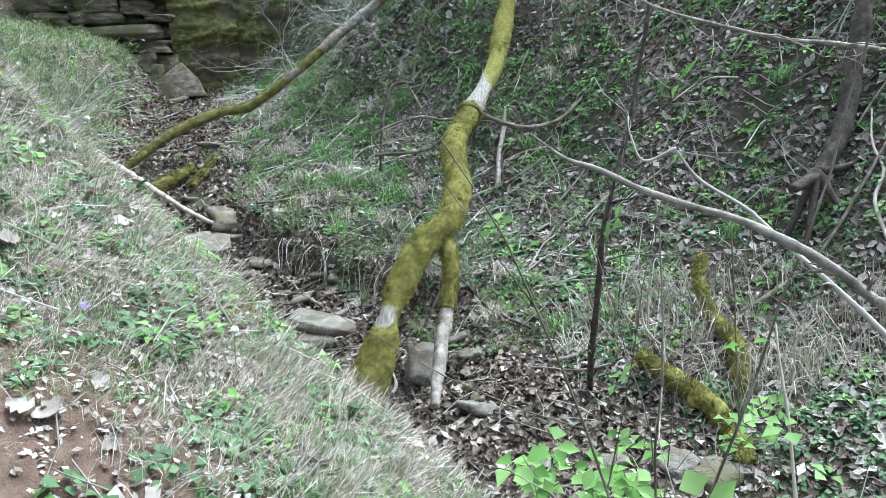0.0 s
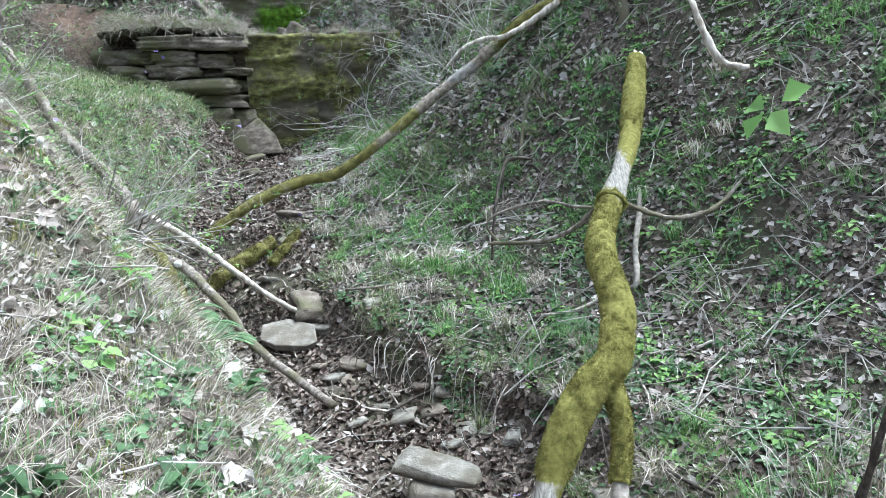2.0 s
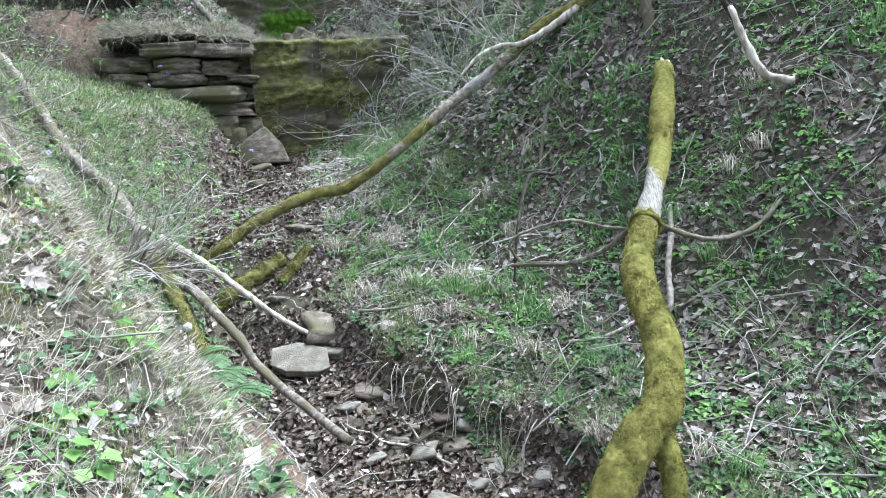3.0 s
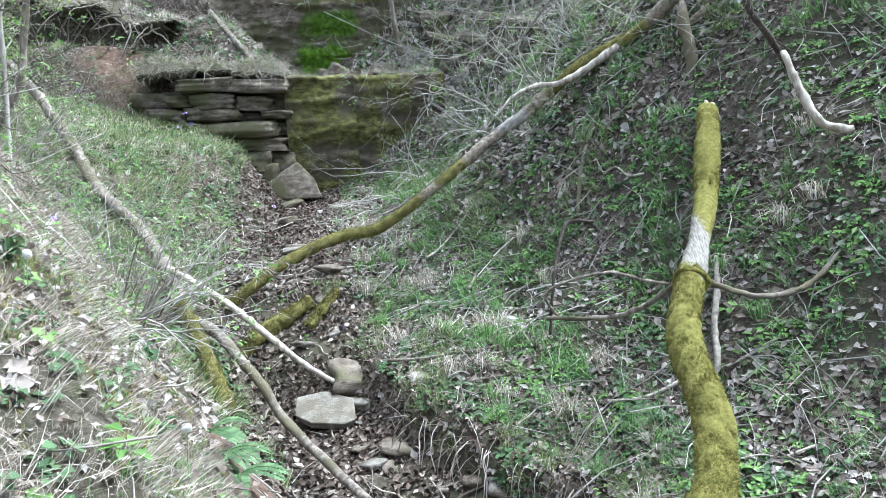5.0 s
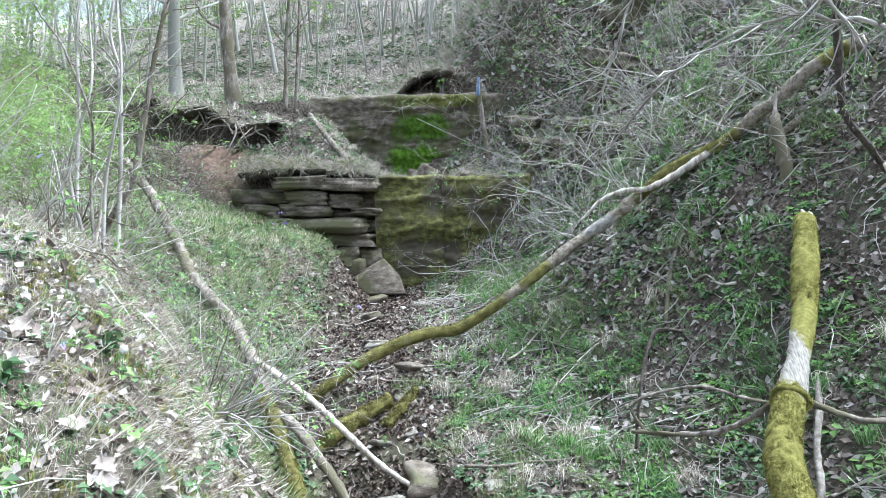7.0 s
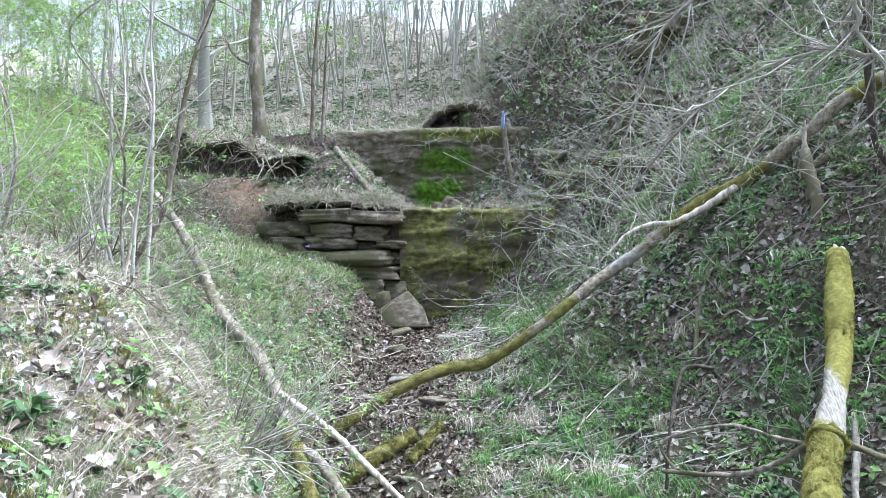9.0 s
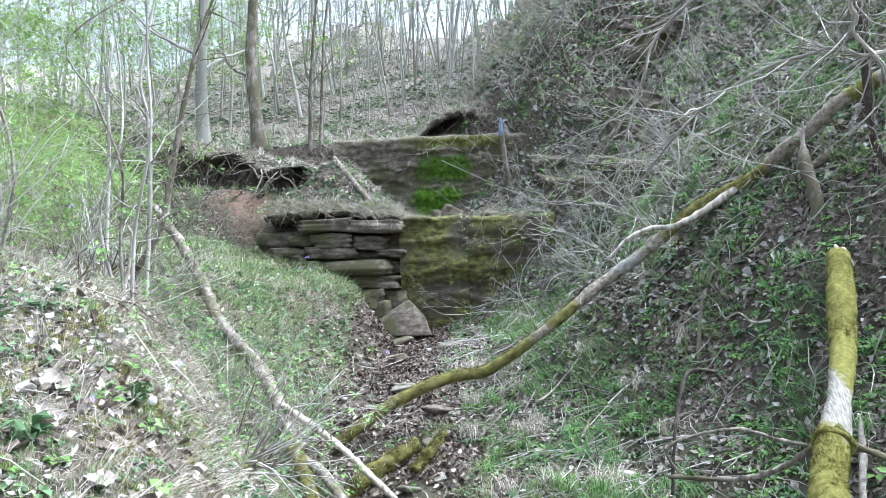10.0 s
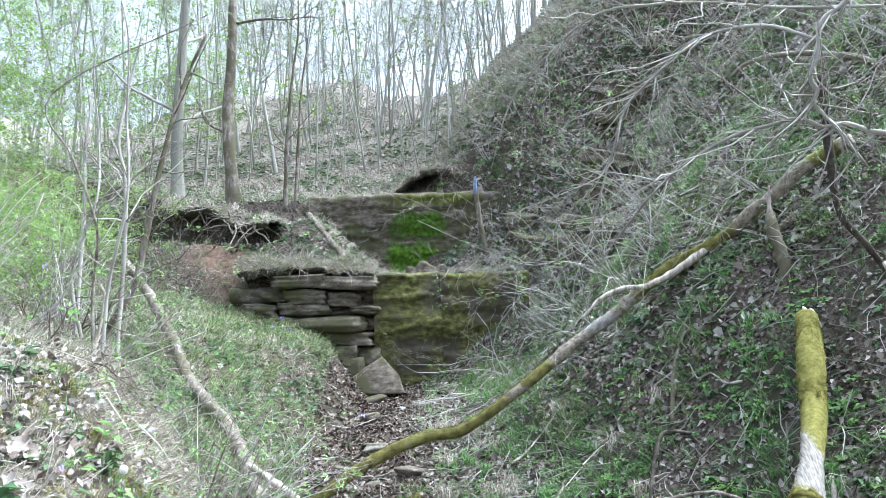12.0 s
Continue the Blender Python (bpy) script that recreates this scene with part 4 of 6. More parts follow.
OVER3 = ((0.37, 6.23, 3.58, 0.012), (0.15, 6.27, 3.70, 0.011), (-0.08, 6.36, 3.74, 0.010), (-0.29, 6.47, 3.71, 0.010), (-0.48, 6.60, 3.58, 0.010), (-0.67, 6.72, 3.43, 0.009), (-0.76, 6.82, 3.20, 0.007), (-0.91, 6.93, 2.77, 0.006), (-0.97, 6.99, 2.58, 0.003), (-1.35, 7.17, 2.45, 0.003), (-1.79, 7.36, 2.61, 0.002), (-2.32, 7.52, 2.88, 0.002))
DARKR = ((0.57, 6.99, 3.60, 0.022), (0.64, 7.17, 2.99, 0.024), (0.69, 7.21, 2.69, 0.024), (0.86, 7.27, 2.46, 0.022), (1.07, 7.35, 2.15, 0.020))
STUMP = ((0.64, 9.33, 2.20, 0.050), (0.71, 9.75, 2.67, 0.050), (0.66, 9.84, 3.02, 0.060), (0.61, 9.82, 3.10, 0.040))
DRYSTAFF = ((0.42, 6.84, 0.22, 0.020), (0.45, 6.89, 0.30, 0.024), (0.48, 7.12, 0.50, 0.021), (0.55, 7.36, 0.71, 0.025), (0.59, 7.60, 0.90, 0.012))
UPSTICK = ((-6.52, 15.12, 4.18, 0.050), (-6.11, 14.93, 3.73, 0.055), (-5.66, 14.75, 3.24, 0.050))
RAGSTICK = ((-3.18, 15.63, 3.25, 0.050), (-3.28, 15.59, 4.05, 0.050), (-3.33, 15.56, 4.63, 0.040))
BEDLOG = ((-5.49, 12.76, 0.94, 0.060), (-5.02, 12.88, 0.89, 0.060))
SAP1 = ((-3.76, 5.75, 1.77, 0.012), (-3.79, 5.84, 2.23, 0.014), (-3.79, 5.88, 2.70, 0.014), (-3.82, 5.92, 3.06, 0.012), (-3.86, 5.91, 3.32, 0.010), (-3.84, 6.01, 3.75, 0.008), (-3.77, 6.02, 4.04, 0.006))
SAP2 = ((-4.06, 6.03, 1.83, 0.022), (-4.07, 6.08, 2.07, 0.022), (-4.02, 6.09, 2.17, 0.022), (-3.89, 6.12, 2.39, 0.022), (-3.81, 6.14, 2.76, 0.020), (-3.76, 6.20, 3.15, 0.018), (-3.69, 6.26, 3.54, 0.015), (-3.64, 6.37, 3.88, 0.013), (-3.52, 6.40, 4.15, 0.010))
SAP3 = ((-3.94, 5.60, 1.79, 0.012), (-3.97, 5.69, 2.34, 0.012), (-4.00, 5.77, 2.87, 0.011), (-4.03, 5.81, 3.24, 0.009), (-4.02, 5.86, 3.58, 0.007))
SAP4 = ((-3.64, 5.37, 1.71, 0.012), (-3.65, 5.41, 1.93, 0.011), (-3.62, 5.47, 2.25, 0.010), (-3.64, 5.46, 2.35, 0.008))
OVER4 = ((0.95, 6.94, 3.99, 0.011), (0.39, 6.91, 4.04, 0.010), (-0.07, 6.90, 4.13, 0.010), (-0.42, 7.01, 4.21, 0.009), (-0.84, 7.12, 4.23, 0.008), (-1.28, 7.35, 3.99, 0.006), (-1.55, 7.52, 3.73, 0.005), (-1.74, 7.72, 3.29, 0.002))
OVER5 = ((1.00, 7.19, 3.66, 0.024), (0.84, 7.15, 3.74, 0.022), (0.47, 7.26, 3.84, 0.019), (0.21, 7.40, 3.85, 0.016), (0.09, 7.48, 3.77, 0.010))
TRUNKR = ((2.25, 4.88, 0.48, 0.030), (2.45, 4.96, 0.55, 0.045), (2.59, 5.05, 0.69, 0.058), (2.72, 5.17, 0.93, 0.062), (2.83, 5.32, 1.30, 0.062), (2.97, 5.50, 1.78, 0.060), (3.16, 5.78, 2.44, 0.055))
BRANCHT = ((0.677, 3.038, 1.687, 0.0043), (0.864, 3.017, 1.594, 0.0058), (1.109, 2.966, 1.514, 0.0072), (1.282, 2.916, 1.464, 0.0079), (1.454, 2.873, 1.442, 0.0086), (1.721, 2.822, 1.385, 0.0101))
STALK1 = ((1.19, 2.37, -0.17, 0.007), (1.20, 2.50, 0.12, 0.006), (1.20, 2.60, 0.30, 0.005), (1.21, 2.69, 0.45, 0.003))
STALK2 = ((1.41, 4.26, -0.43, 0.006), (1.15, 4.22, -0.22, 0.006), (1.09, 4.23, 0.03, 0.006), (1.05, 4.21, 0.16, 0.003))
HILLVINE = ((-0.38, 8.96, 1.07, 0.020), (-0.32, 9.26, 1.46, 0.022), (-0.23, 9.45, 1.77, 0.020), (-0.12, 9.56, 2.04, 0.016), (0.06, 9.59, 2.31, 0.012))
HOOKVINE = ((-0.59, 8.49, 0.56, 0.012), (-0.55, 8.87, 0.83, 0.014), (-0.46, 8.91, 0.98, 0.016), (-0.27, 8.84, 1.01, 0.014), (-0.16, 8.58, 0.93, 0.011))


# ---- fallen logs ----
def limb(name, line, material, parent=None, steps=6, sides=12, rough=0.12, seed=1, label="", category=""):
    s = Shape()
    tube(s, line, steps, sides, rough, seed)
    ob = part(name, s, material, None, label)
    if category:
        tagged(ob, label, category)
    return under(ob, parent) if parent else ob


def fuzz(name, line, n, seed, parent, material, size=(0.012, 0.03), steps=6):
    """Short moss shoots standing all over a limb."""
    g = np.random.default_rng(seed)
    p = curve_points(line, steps)
    k = g.integers(0, len(p) - 1, n)
    f = g.random((n, 1))
    q = p[k] * (1 - f) + p[k + 1] * f
    d = p[k + 1, :3] - p[k, :3]
    d /= np.linalg.norm(d, axis=1, keepdims=True) + 1e-9
    v = g.normal(size=(n, 3))
    v[:, 2] += 0.5
    v -= (v * d).sum(1, keepdims=True) * d
    v /= np.linalg.norm(v, axis=1, keepdims=True)
    P, F = tuft_form(4, seed, 0.7, 0.07, 0.3)
    m = many(P, F, q[:, :3] + v * q[:, 3:4] * 0.93, v, g.uniform(0, 6.28, n), g.uniform(*size, n))
    m.materials.append(material)
    ob = new(name, m)
    return under(tagged(ob, "", kind="stuff"), parent)


def between(line, a, b, swell=1.0):
    """The stretch of a line from a to b, as shares of its control points, a little thicker or thinner."""
    p = curve_points(line, 8)
    n = len(p) - 1
    q = p[int(a * n):int(b * n) + 1:4].copy()
    q[:, 3] *= swell
    return q


log = thing("fallen_log", LOG[0][:3], "forked fallen trunk thick with yellow-green moss, bare in places", "log")
bare_at = curve_points(LOG, 8)
for share, size in ((0.21, (0.13, 0.13, 0.05)), (0.79, (0.13, 0.5, 0.32))):
    q = bare_at[int(share * (len(bare_at) - 1))]
    patch(LOG_MOSS, (q[0] - 0.05, q[1] - 0.06, q[2] + 0.04), size, (0.46, 0.425, 0.38), 0.12, 0.7, 14, (9, 0.7, 2.2))
limb("trunk", LOG, LOG_MOSS, log, 14, 20, 0.055, 3)
limb("fork", between(LEG, 0, 0.55), MOSS, log, 8, 14, 0.06, 4)
limb("bare_fork", between(LEG, 0.5, 1.0, 0.9), GREY_WOOD, log, 8, 10, 0.14, 12, "pale bare wood of the fork's foot")
fuzz("moss", between(LOG, 0.24, 0.74), 9000, 21, log, MOSS)
fuzz("moss", between(LOG, 0, 0.18), 2200, 22, log, MOSS)
fuzz("moss", between(LOG, 0.86, 1.0), 1500, 23, log, MOSS)
fuzz("moss", between(LEG, 0, 0.55), 1100, 24, log, MOSS)
q, q2 = np.array(LOG[13]), np.array(LOG[14])
axis = (q2 - q)[:3] / np.linalg.norm((q2 - q)[:3])
sd = np.cross(axis, (0, 0, 1))
sd /= np.linalg.norm(sd)
up_ = np.cross(sd, axis)
loop = [(*(q2[:3] - axis * 0.02 * math.sin(k) + (sd * math.cos(k * 0.7) + up_ * math.sin(k * 0.7)) * (q2[3] + 0.008 + 0.012 * math.sin(3 * k))), 0.017) for k in range(12)]
limb("vine_collar", loop, MOSS, log, 5, 9, 0.2, 19, "mossy vine wound round the trunk")
fuzz("moss", loop, 500, 29, log, MOSS, (0.008, 0.02))
# split and pale stub where the trunk broke off
for k in range(7):
    q = LOG[-1]
    a = k * 0.9
    s = Shape()
    x0, z0 = q[0] + 0.055 * math.cos(a), q[2] + 0.055 * math.sin(a)
    tube(s, ((x0, q[1] - 0.12, z0 - 0.06, 0.03), (x0, q[1] - 0.02, z0, 0.026), (x0 + 0.01 * math.cos(a), q[1] + 0.02, z0 + 0.02 + 0.012 * (k % 3), 0.008)), 3, 6, 0.2, k)
    under(part("splinter", s, BARE_WOOD), log)

cross = thing("leaning_log", CROSS[0][:3], "long thin fallen trunk, mossy and bare, leaning across the ravine", "log")
on_cross = curve_points(CROSS, 8)
for share, size, tint in ((0.0, 0.3, 0), (0.07, 0.34, 0), (0.14, 0.34, 0), (0.21, 0.34, 0), (0.28, 0.32, 0), (0.34, 0.2, 0), (0.42, 0.2, 1), (0.53, 0.3, 0), (0.6, 0.34, 0), (0.66, 0.26, 0), (0.95, 0.16, 0)):
    q = on_cross[int(share * (len(on_cross) - 1))]
    patch(CROSS_WOOD, (q[0], q[1] - (0.05 if tint else 0), q[2] + 0.03), (size, size, size if not tint else 0.12), (0.5, 0.47, 0.43) if tint else (0.25, 0.23, 0.07), 0.15, 0.5, 7)
limb("trunk", CROSS, CROSS_WOOD, cross, 10, 14, 0.09, 5)
limb("dead_branch", CROSS_ARM, BARE_WOOD, cross, 6, 8, 0.12, 6)
fuzz("moss", between(CROSS, 0, 0.36), 2200, 25, cross, DARK_MOSS)
fuzz("moss", between(CROSS, 0.49, 0.68), 1400, 26, cross, MOSS)
limb("broken_branch", ((0.66, 9.62, 2.86, 0.045), (0.74, 9.5, 2.84, 0.035), (0.86, 9.42, 2.93, 0.028), (0.9, 9.38, 3.0, 0.006)), CROSS_WOOD, cross, 5, 7, 0.15, 31)
snag = thing("broken_stump", (0.72, 9.18, float(height(0.72, 9.18))), "rotten splintered stump propping the leaning trunk", "stump")
limb("stem", ((0.72, 9.16, 2.04, 0.08), (0.72, 9.18, 2.39, 0.07), (0.70, 9.24, 2.62, 0.062), (0.66, 9.29, 2.78, 0.062), (0.65, 9.33, 2.92, 0.045), (0.66, 9.40, 3.07, 0.022), (0.68, 9.45, 3.26, 0.006)), BARK, snag, 6, 8, 0.2, 32)

pole = thing("fallen_pole", POLE[-1][:3], "dead forked grey trunk leaning on the bank, mossy at its foot", "log")
limb("trunk", between(POLE, 0, 0.68), BARK, pole, 8, 12, 0.14, 7)
limb("mossy_foot", between(POLE, 0.66, 1.0), DARK_MOSS, pole, 8, 10, 0.1, 16)
limb("arm", POLE_ARM, BARK, pole, 6, 9, 0.1, 8)
fuzz("moss", between(POLE, 0.66, 1.0), 1200, 27, pole, DARK_MOSS)

for nm, ln, mt, lab in (("dead_stick", STICK, BARE_WOOD, "bare pale stick lying across the stream bed"),
                        ("vine", VINE1, BARK, "dark woody vine looped round the mossy log"), ("vine", VINE2, BARK, "thin dark woody vine by the log"), ("vine", VINE3, DARK_BARK, "dark arching vine stem on the slope"),
                        ("dead_stick", WHITESTICK, BARE_WOOD, "curved bleached stick hanging on the slope"), ("dead_stick", DRYSTAFF, GREY_WOOD, "dry grey stick propped behind the mossy log"),
                        ("stump", STUMP, BARK, "broken brown stump holding the leaning log"), ("dead_stick", UPSTICK, BARK, "grey stick lying on the ledge"),
                        ("dead_stick", BEDLOG, BARE_WOOD, "short pale log end in the stream bed"), ("vine", HILLVINE, BARK, "crooked grey vine standing on the slope"), ("vine", HOOKVINE, DARK_BARK, "dark hooked vine arching from the slope"), ("dead_stick", STALK1, STRAW, "tall dry pale stalk among green shoots"), ("dead_stick", STALK2, BARE_WOOD, "thin bleached stick on the slope")):
    limb(nm, ln, mt, None, 8, 9, 0.28 if nm == "vine" else 0.14, 9, lab, nm.split("_")[-1])
for nm, ln, lab, n in (("mossy_branch", MOSSB, "crooked mossy branch on the slope", 1300), ("mossy_branch", MOSSC, "mossy branch lying among green shoots", 1000),
                       ("mossy_stub", NUB1, "mossy log stub in the stream bed", 900), ("mossy_stub", NUB2, "short mossy stub beside the stream bed", 500)):
    t = thing(nm, ln[0][:3], lab, "branch")
    limb("wood", ln, DARK_MOSS if "stub" in nm else MOSS, t, 10, 12, 0.24, 31)
    fuzz("moss", ln, n * 2, 33, t, DARK_MOSS if "stub" in nm else MOSS, (0.015, 0.04))


# ---- rocks of the two falls ----
FACE = Vector((0.965, 0.263, 0))
OUT = Vector((0.263, -0.965, 0))


def at_fall(origin, a, z, out=0.0):
    return Vector((origin[0], origin[1], 0)) + FACE * a + OUT * out + Vector((0, 0, z))


def rock_face(origin, a0, a1, z0, z1, seed, deep=0.7, ledges=(), belly=0.1, step=0.035):
    """A standing face of layered rock with a rounded lip and a top that runs back."""
    g = np.random.default_rng(seed)
    na, nz = max(6, int((a1 - a0) / step)), max(6, int((z1 - z0) / step))
    A, Z = np.meshgrid(np.linspace(a0, a1, na + 1), np.linspace(z0, z1, nz + 1))
    out = belly * np.sin((Z - z0) / (z1 - z0) * 3.0)
    for zl, d in ledges:
        out += d * (1 / (1 + np.exp(-(Z - zl - 0.05 * np.sin(2.3 * A + zl * 7) - 0.02 * np.sin(9 * A)) * 45)))
    bend = 0.05 * np.sin(1.9 * A + seed) + 0.02 * np.sin(6.1 * A)
    for size, deep_in in ((0.31, 0.11), (0.13, 0.05)):
        layer = np.floor((Z + bend) / size)
        out += deep_in * (np.sin(layer * 12.9898 + np.floor(A / (size * 3) + np.sin(layer * 4.1)) * 7.233) * 0.5 + 0.5 - np.abs((Z + bend) / size - layer - 0.45) ** 3)
    out += np.array([[0.05 * noise.noise(Vector((a * 2.2, z * 3, seed))) + 0.025 * noise.noise(Vector((a * 7, z * 11, seed + 5))) + 0.012 * noise.noise(Vector((a * 19, z * 25, seed + 9))) for a, z in zip(ra, rz)] for ra, rz in zip(A, Z)])
    out += g.normal(0, 0.006, out.shape)
    rows = [np.array([at_fall(origin, a, z, o) for a, z, o in zip(A[i], Z[i], out[i])]) for i in range(nz + 1)]
    top = out[-1]
    for k, (back, up) in enumerate(((0.04, 0.035), (0.12, 0.055), (0.3, 0.06), (deep, 0.03))):
        rows.append(np.array([at_fall(origin, a, z1 + up + 0.015 * math.sin(7 * a + k), o - back) for a, o in zip(A[0], top)]))
    rows.append(np.array([at_fall(origin, a, z0, -deep) for a in A[0]]))
    n = na + 1
    faces = [(i * n + j, i * n + j + 1, (i + 1) * n + j + 1, (i + 1) * n + j) for i in range(len(rows) - 1) for j in range(na)]
    faces += [tuple(i * n for i in range(len(rows)))[::-1], tuple(i * n + na for i in range(len(rows)))]
    s = Shape()
    s.add(np.concatenate(rows), faces)
    return s


LOW, HIGH = (-4.85, 14.15), (-5.45, 16.35)
low = tagged(new("cliff"), "low sandstone cliff, layered at one side and green with moss", "cliff", kind="structure")
part("mossy_face", rock_face(LOW, -0.06, 1.1, 0.7, 2.83, 41, 0.7, ((1.35, 0.05), (1.75, 0.07), (2.15, -0.05), (2.45, 0.09)), 0.05), CLIFF_MOSS, low, "wet rock face dark green with moss")
part("mossy_face", rock_face(LOW, 1.08, 2.6, 0.7, 2.81, 42, 0.7, ((1.2, 0.06), (1.7, 0.06), (2.2, 0.06), (2.5, 0.05)), -0.05), CLIFF_MOSS, low)
part("backing", rock_face(LOW, -2.5, -0.02, 0.8, 2.66, 43, 0.5, ((1.5, 0.03), (2.1, 0.04)), -0.16), CLIFF_STONE, low, "dark recessed rock behind the layers")
for i, (l, r, b, t, o) in enumerate(((-1.66, -0.9, 2.66, 2.88, 0.42), (-0.93, 0.03, 2.62, 2.84, 0.46), (-1.94, -1.5, 2.45, 2.64, 0.2), (-1.55, -0.83, 2.41, 2.66, 0.34), (-0.88, -0.29, 2.37, 2.6, 0.32),
                                     (-2.23, -1.66, 2.2, 2.43, 0.26), (-1.68, -0.87, 2.2, 2.42, 0.32), (-0.46, 0.02, 2.22, 2.35, 0.28), (-1.46, -0.26, 1.9, 2.19, 0.42), (-1.95, -1.44, 1.97, 2.18, 0.3),
                                     (-0.87, 0.0, 1.68, 1.92, 0.36), (-0.72, -0.36, 1.4, 1.69, 0.42), (-0.93, -0.42, 2.18, 2.36, 0.08), (-0.32, 0.0, 1.9, 2.14, 0.1), (-1.5, -0.85, 1.6, 1.88, 0.3), (-0.4, 0.0, 1.36, 1.66, 0.2))):
    ob = part("stone", rock((r - l) / 2 * 1.06, 0.36, (t - b) / 2 * random.uniform(0.98, 1.12), 50 + i, 9, 0.66, 0.17, 0.05), CLIFF_STONE, low)
    ob.matrix_local = Matrix.Translation(at_fall(LOW, (l + r) / 2, (b + t) / 2, o - 0.2)) @ pose(0, 0, 0, random.uniform(-5, 5), random.uniform(-4, 4), 15.2 + random.uniform(-10, 10))

high = tagged(new("cliff"), "upper sandstone fall with bright green moss down its middle", "cliff", kind="structure")
part("rock_face", rock_face(HIGH, -1.45, 3.6, 2.7, 4.6, 44, 0.7, ((3.0, -0.1), (3.35, 0.06), (3.7, 0.07), (3.95, 0.06), (4.3, 0.06)), 0.05), CLIFF_STONE, high, "dark brown rock, vivid green moss down its middle")


def boulder(name, at, size, seed, material, label, turn=(0, 0, 0), n=6, square=0.55, lumpy=0.12, category="rock", group="", kind=""):
    ob = part(name, rock(*size, seed, n, square, lumpy), material)
    ob.matrix_world = pose(*at, *turn)
    return tagged(ob, label, category, group, kind)


p = at_fall(LOW, -0.05, 1.22, 0.66)
bm_s = Shape()
pts = [(-0.52, -0.22, -0.3), (0.5, -0.2, -0.32), (0.46, 0.3, -0.3), (-0.5, 0.3, -0.3), (-0.42, -0.12, -0.08), (0.14, -0.14, 0.3), (0.4, 0.0, -0.02), (0.1, 0.26, 0.26), (-0.4, 0.22, -0.02)]
bm_s.add(pts, [(0, 1, 6, 5), (0, 5, 4), (1, 2, 6), (6, 2, 7), (6, 7, 5), (2, 3, 8, 7), (4, 5, 7, 8), (0, 4, 8, 3), (3, 2, 1, 0)])
bould = part("boulder", bm_s, CLIFF_STONE)
bv = bould.modifiers.new("worn", "BEVEL")
bv.width, bv.segments = 0.04, 2
bould.matrix_world = Matrix.Translation(p) @ pose(0, 0, 0, 0, 0, 15)
tagged(bould, "wedge-shaped brown boulder at the cliff foot", "boulder")
boulder("boulder", at_fall(LOW, -0.42, 1.35, 0.42), (0.2, 0.2, 0.14), 61, CLIFF_STONE, "rounded brown stone resting below the layered rock")
# the hollow above the upper fall: a roof of earth on two stones
boulder("boulder", at_fall(HIGH, 1.75, 4.85, -0.75), (0.4, 0.6, 0.5), 64, SOIL, "earthy stone at the side of the hollow")
boulder("boulder", at_fall(HIGH, 1.3, 4.85, -1.6), (0.7, 0.35, 0.5), 65, SOIL, "dark earth at the back of the hollow")
for i, (a, z, o, s) in enumerate(((0.62, 2.92, 0.0, 0.11), (0.86, 2.95, -0.1, 0.14), (1.15, 2.95, -0.1, 0.09), (1.5, 2.93, -0.1, 0.13))):
    boulder("stone", at_fall(LOW, a, z, -0.35 - o), (s, s * 0.8, s * 0.8), 66 + i, CLIFF_STONE, "broken stone lying on the ledge", (10 * i, 15, 40 * i), 5, 0.7, 0.2)

# ---- rock breaking out of the slope beside the falls ----
for i, (x, y, z, s) in enumerate(((-0.95, 14.5, 3.5, 0.8), (-0.7, 15.4, 4.65, 0.9), (-2.0, 15.7, 3.35, 0.7), (-0.5, 16.4, 6.5, 0.8), (-1.5, 15.2, 4.0, 0.6), (-2.5, 16.4, 5.0, 0.5))):
    z = float(height(x, y))
    boulder("boulder", (x - 0.1, y - 0.05, z - 0.05 * s), (0.55 * s, 0.3 * s, 0.36 * s), 170 + i, CLIFF_STONE, "dark broken rock face in the slope", (8, 6, 12 + 25 * math.sin(i)), 7, 0.75, 0.22)
    boulder("boulder", (x - 0.22 * s, y - 0.3 * s, z + 0.36 * s), (0.62 * s, 0.42 * s, 0.14 * s), 180 + i, CLIFF_STONE, "brown rock ledge overhanging a dark hollow", (12, 8, 14 + 25 * math.sin(i)), 7, 0.75, 0.25)

# ---- stones of the stream bed ----
sh = Shape()
rim = ((-0.32, 0.05), (-0.12, 0.2), (0.18, 0.17), (0.33, -0.07), (0.27, -0.16), (-0.02, -0.22), (-0.2, -0.17))
sh.add([(x, y, 0.035 + 0.01 * math.sin(5 * x)) for x, y in rim] + [(x * 0.93 - 0.01, y * 0.93, -0.045) for x, y in rim], [tuple(range(7))[::-1], tuple(range(7, 14))] + [(k, (k + 1) % 7, (k + 1) % 7 + 7, k + 7) for k in range(7)])
slab = part("stone_slab", sh, STONE, None, "", True)
bv = slab.modifiers.new("worn", "BEVEL")
bv.width, bv.segments = 0.014, 2
slab.matrix_world = pose(SLABC[0][0], SLABC[0][1], SLABC[0][2] + 0.03, 16, 6, -14)
tagged(slab, "flat grey stone slab tilted in the stream bed", "stone")
boulder("stone", (LEDGE[0][0], LEDGE[0][1], LEDGE[0][2]), (0.25, 0.11, 0.034), 72, STONE, "long flat buff stone on the bed", (4, 9, -14), 8, 0.72, 0.16)
boulder("stone", (LEDGE[1][0], LEDGE[1][1], LEDGE[1][2] - 0.02), (0.13, 0.1, 0.04), 73, STONE, "flat brown stone under the long one", (2, 4, 8), 6, 0.75, 0.1)
boulder("stone", (STONE_C[0][0], STONE_C[0][1], STONE_C[0][2] + 0.02), (0.13, 0.05, 0.15), 74, STONE, "upright grey stone beside the mossy log's foot", (-28, 16, 25), 6, 0.82, 0.3)
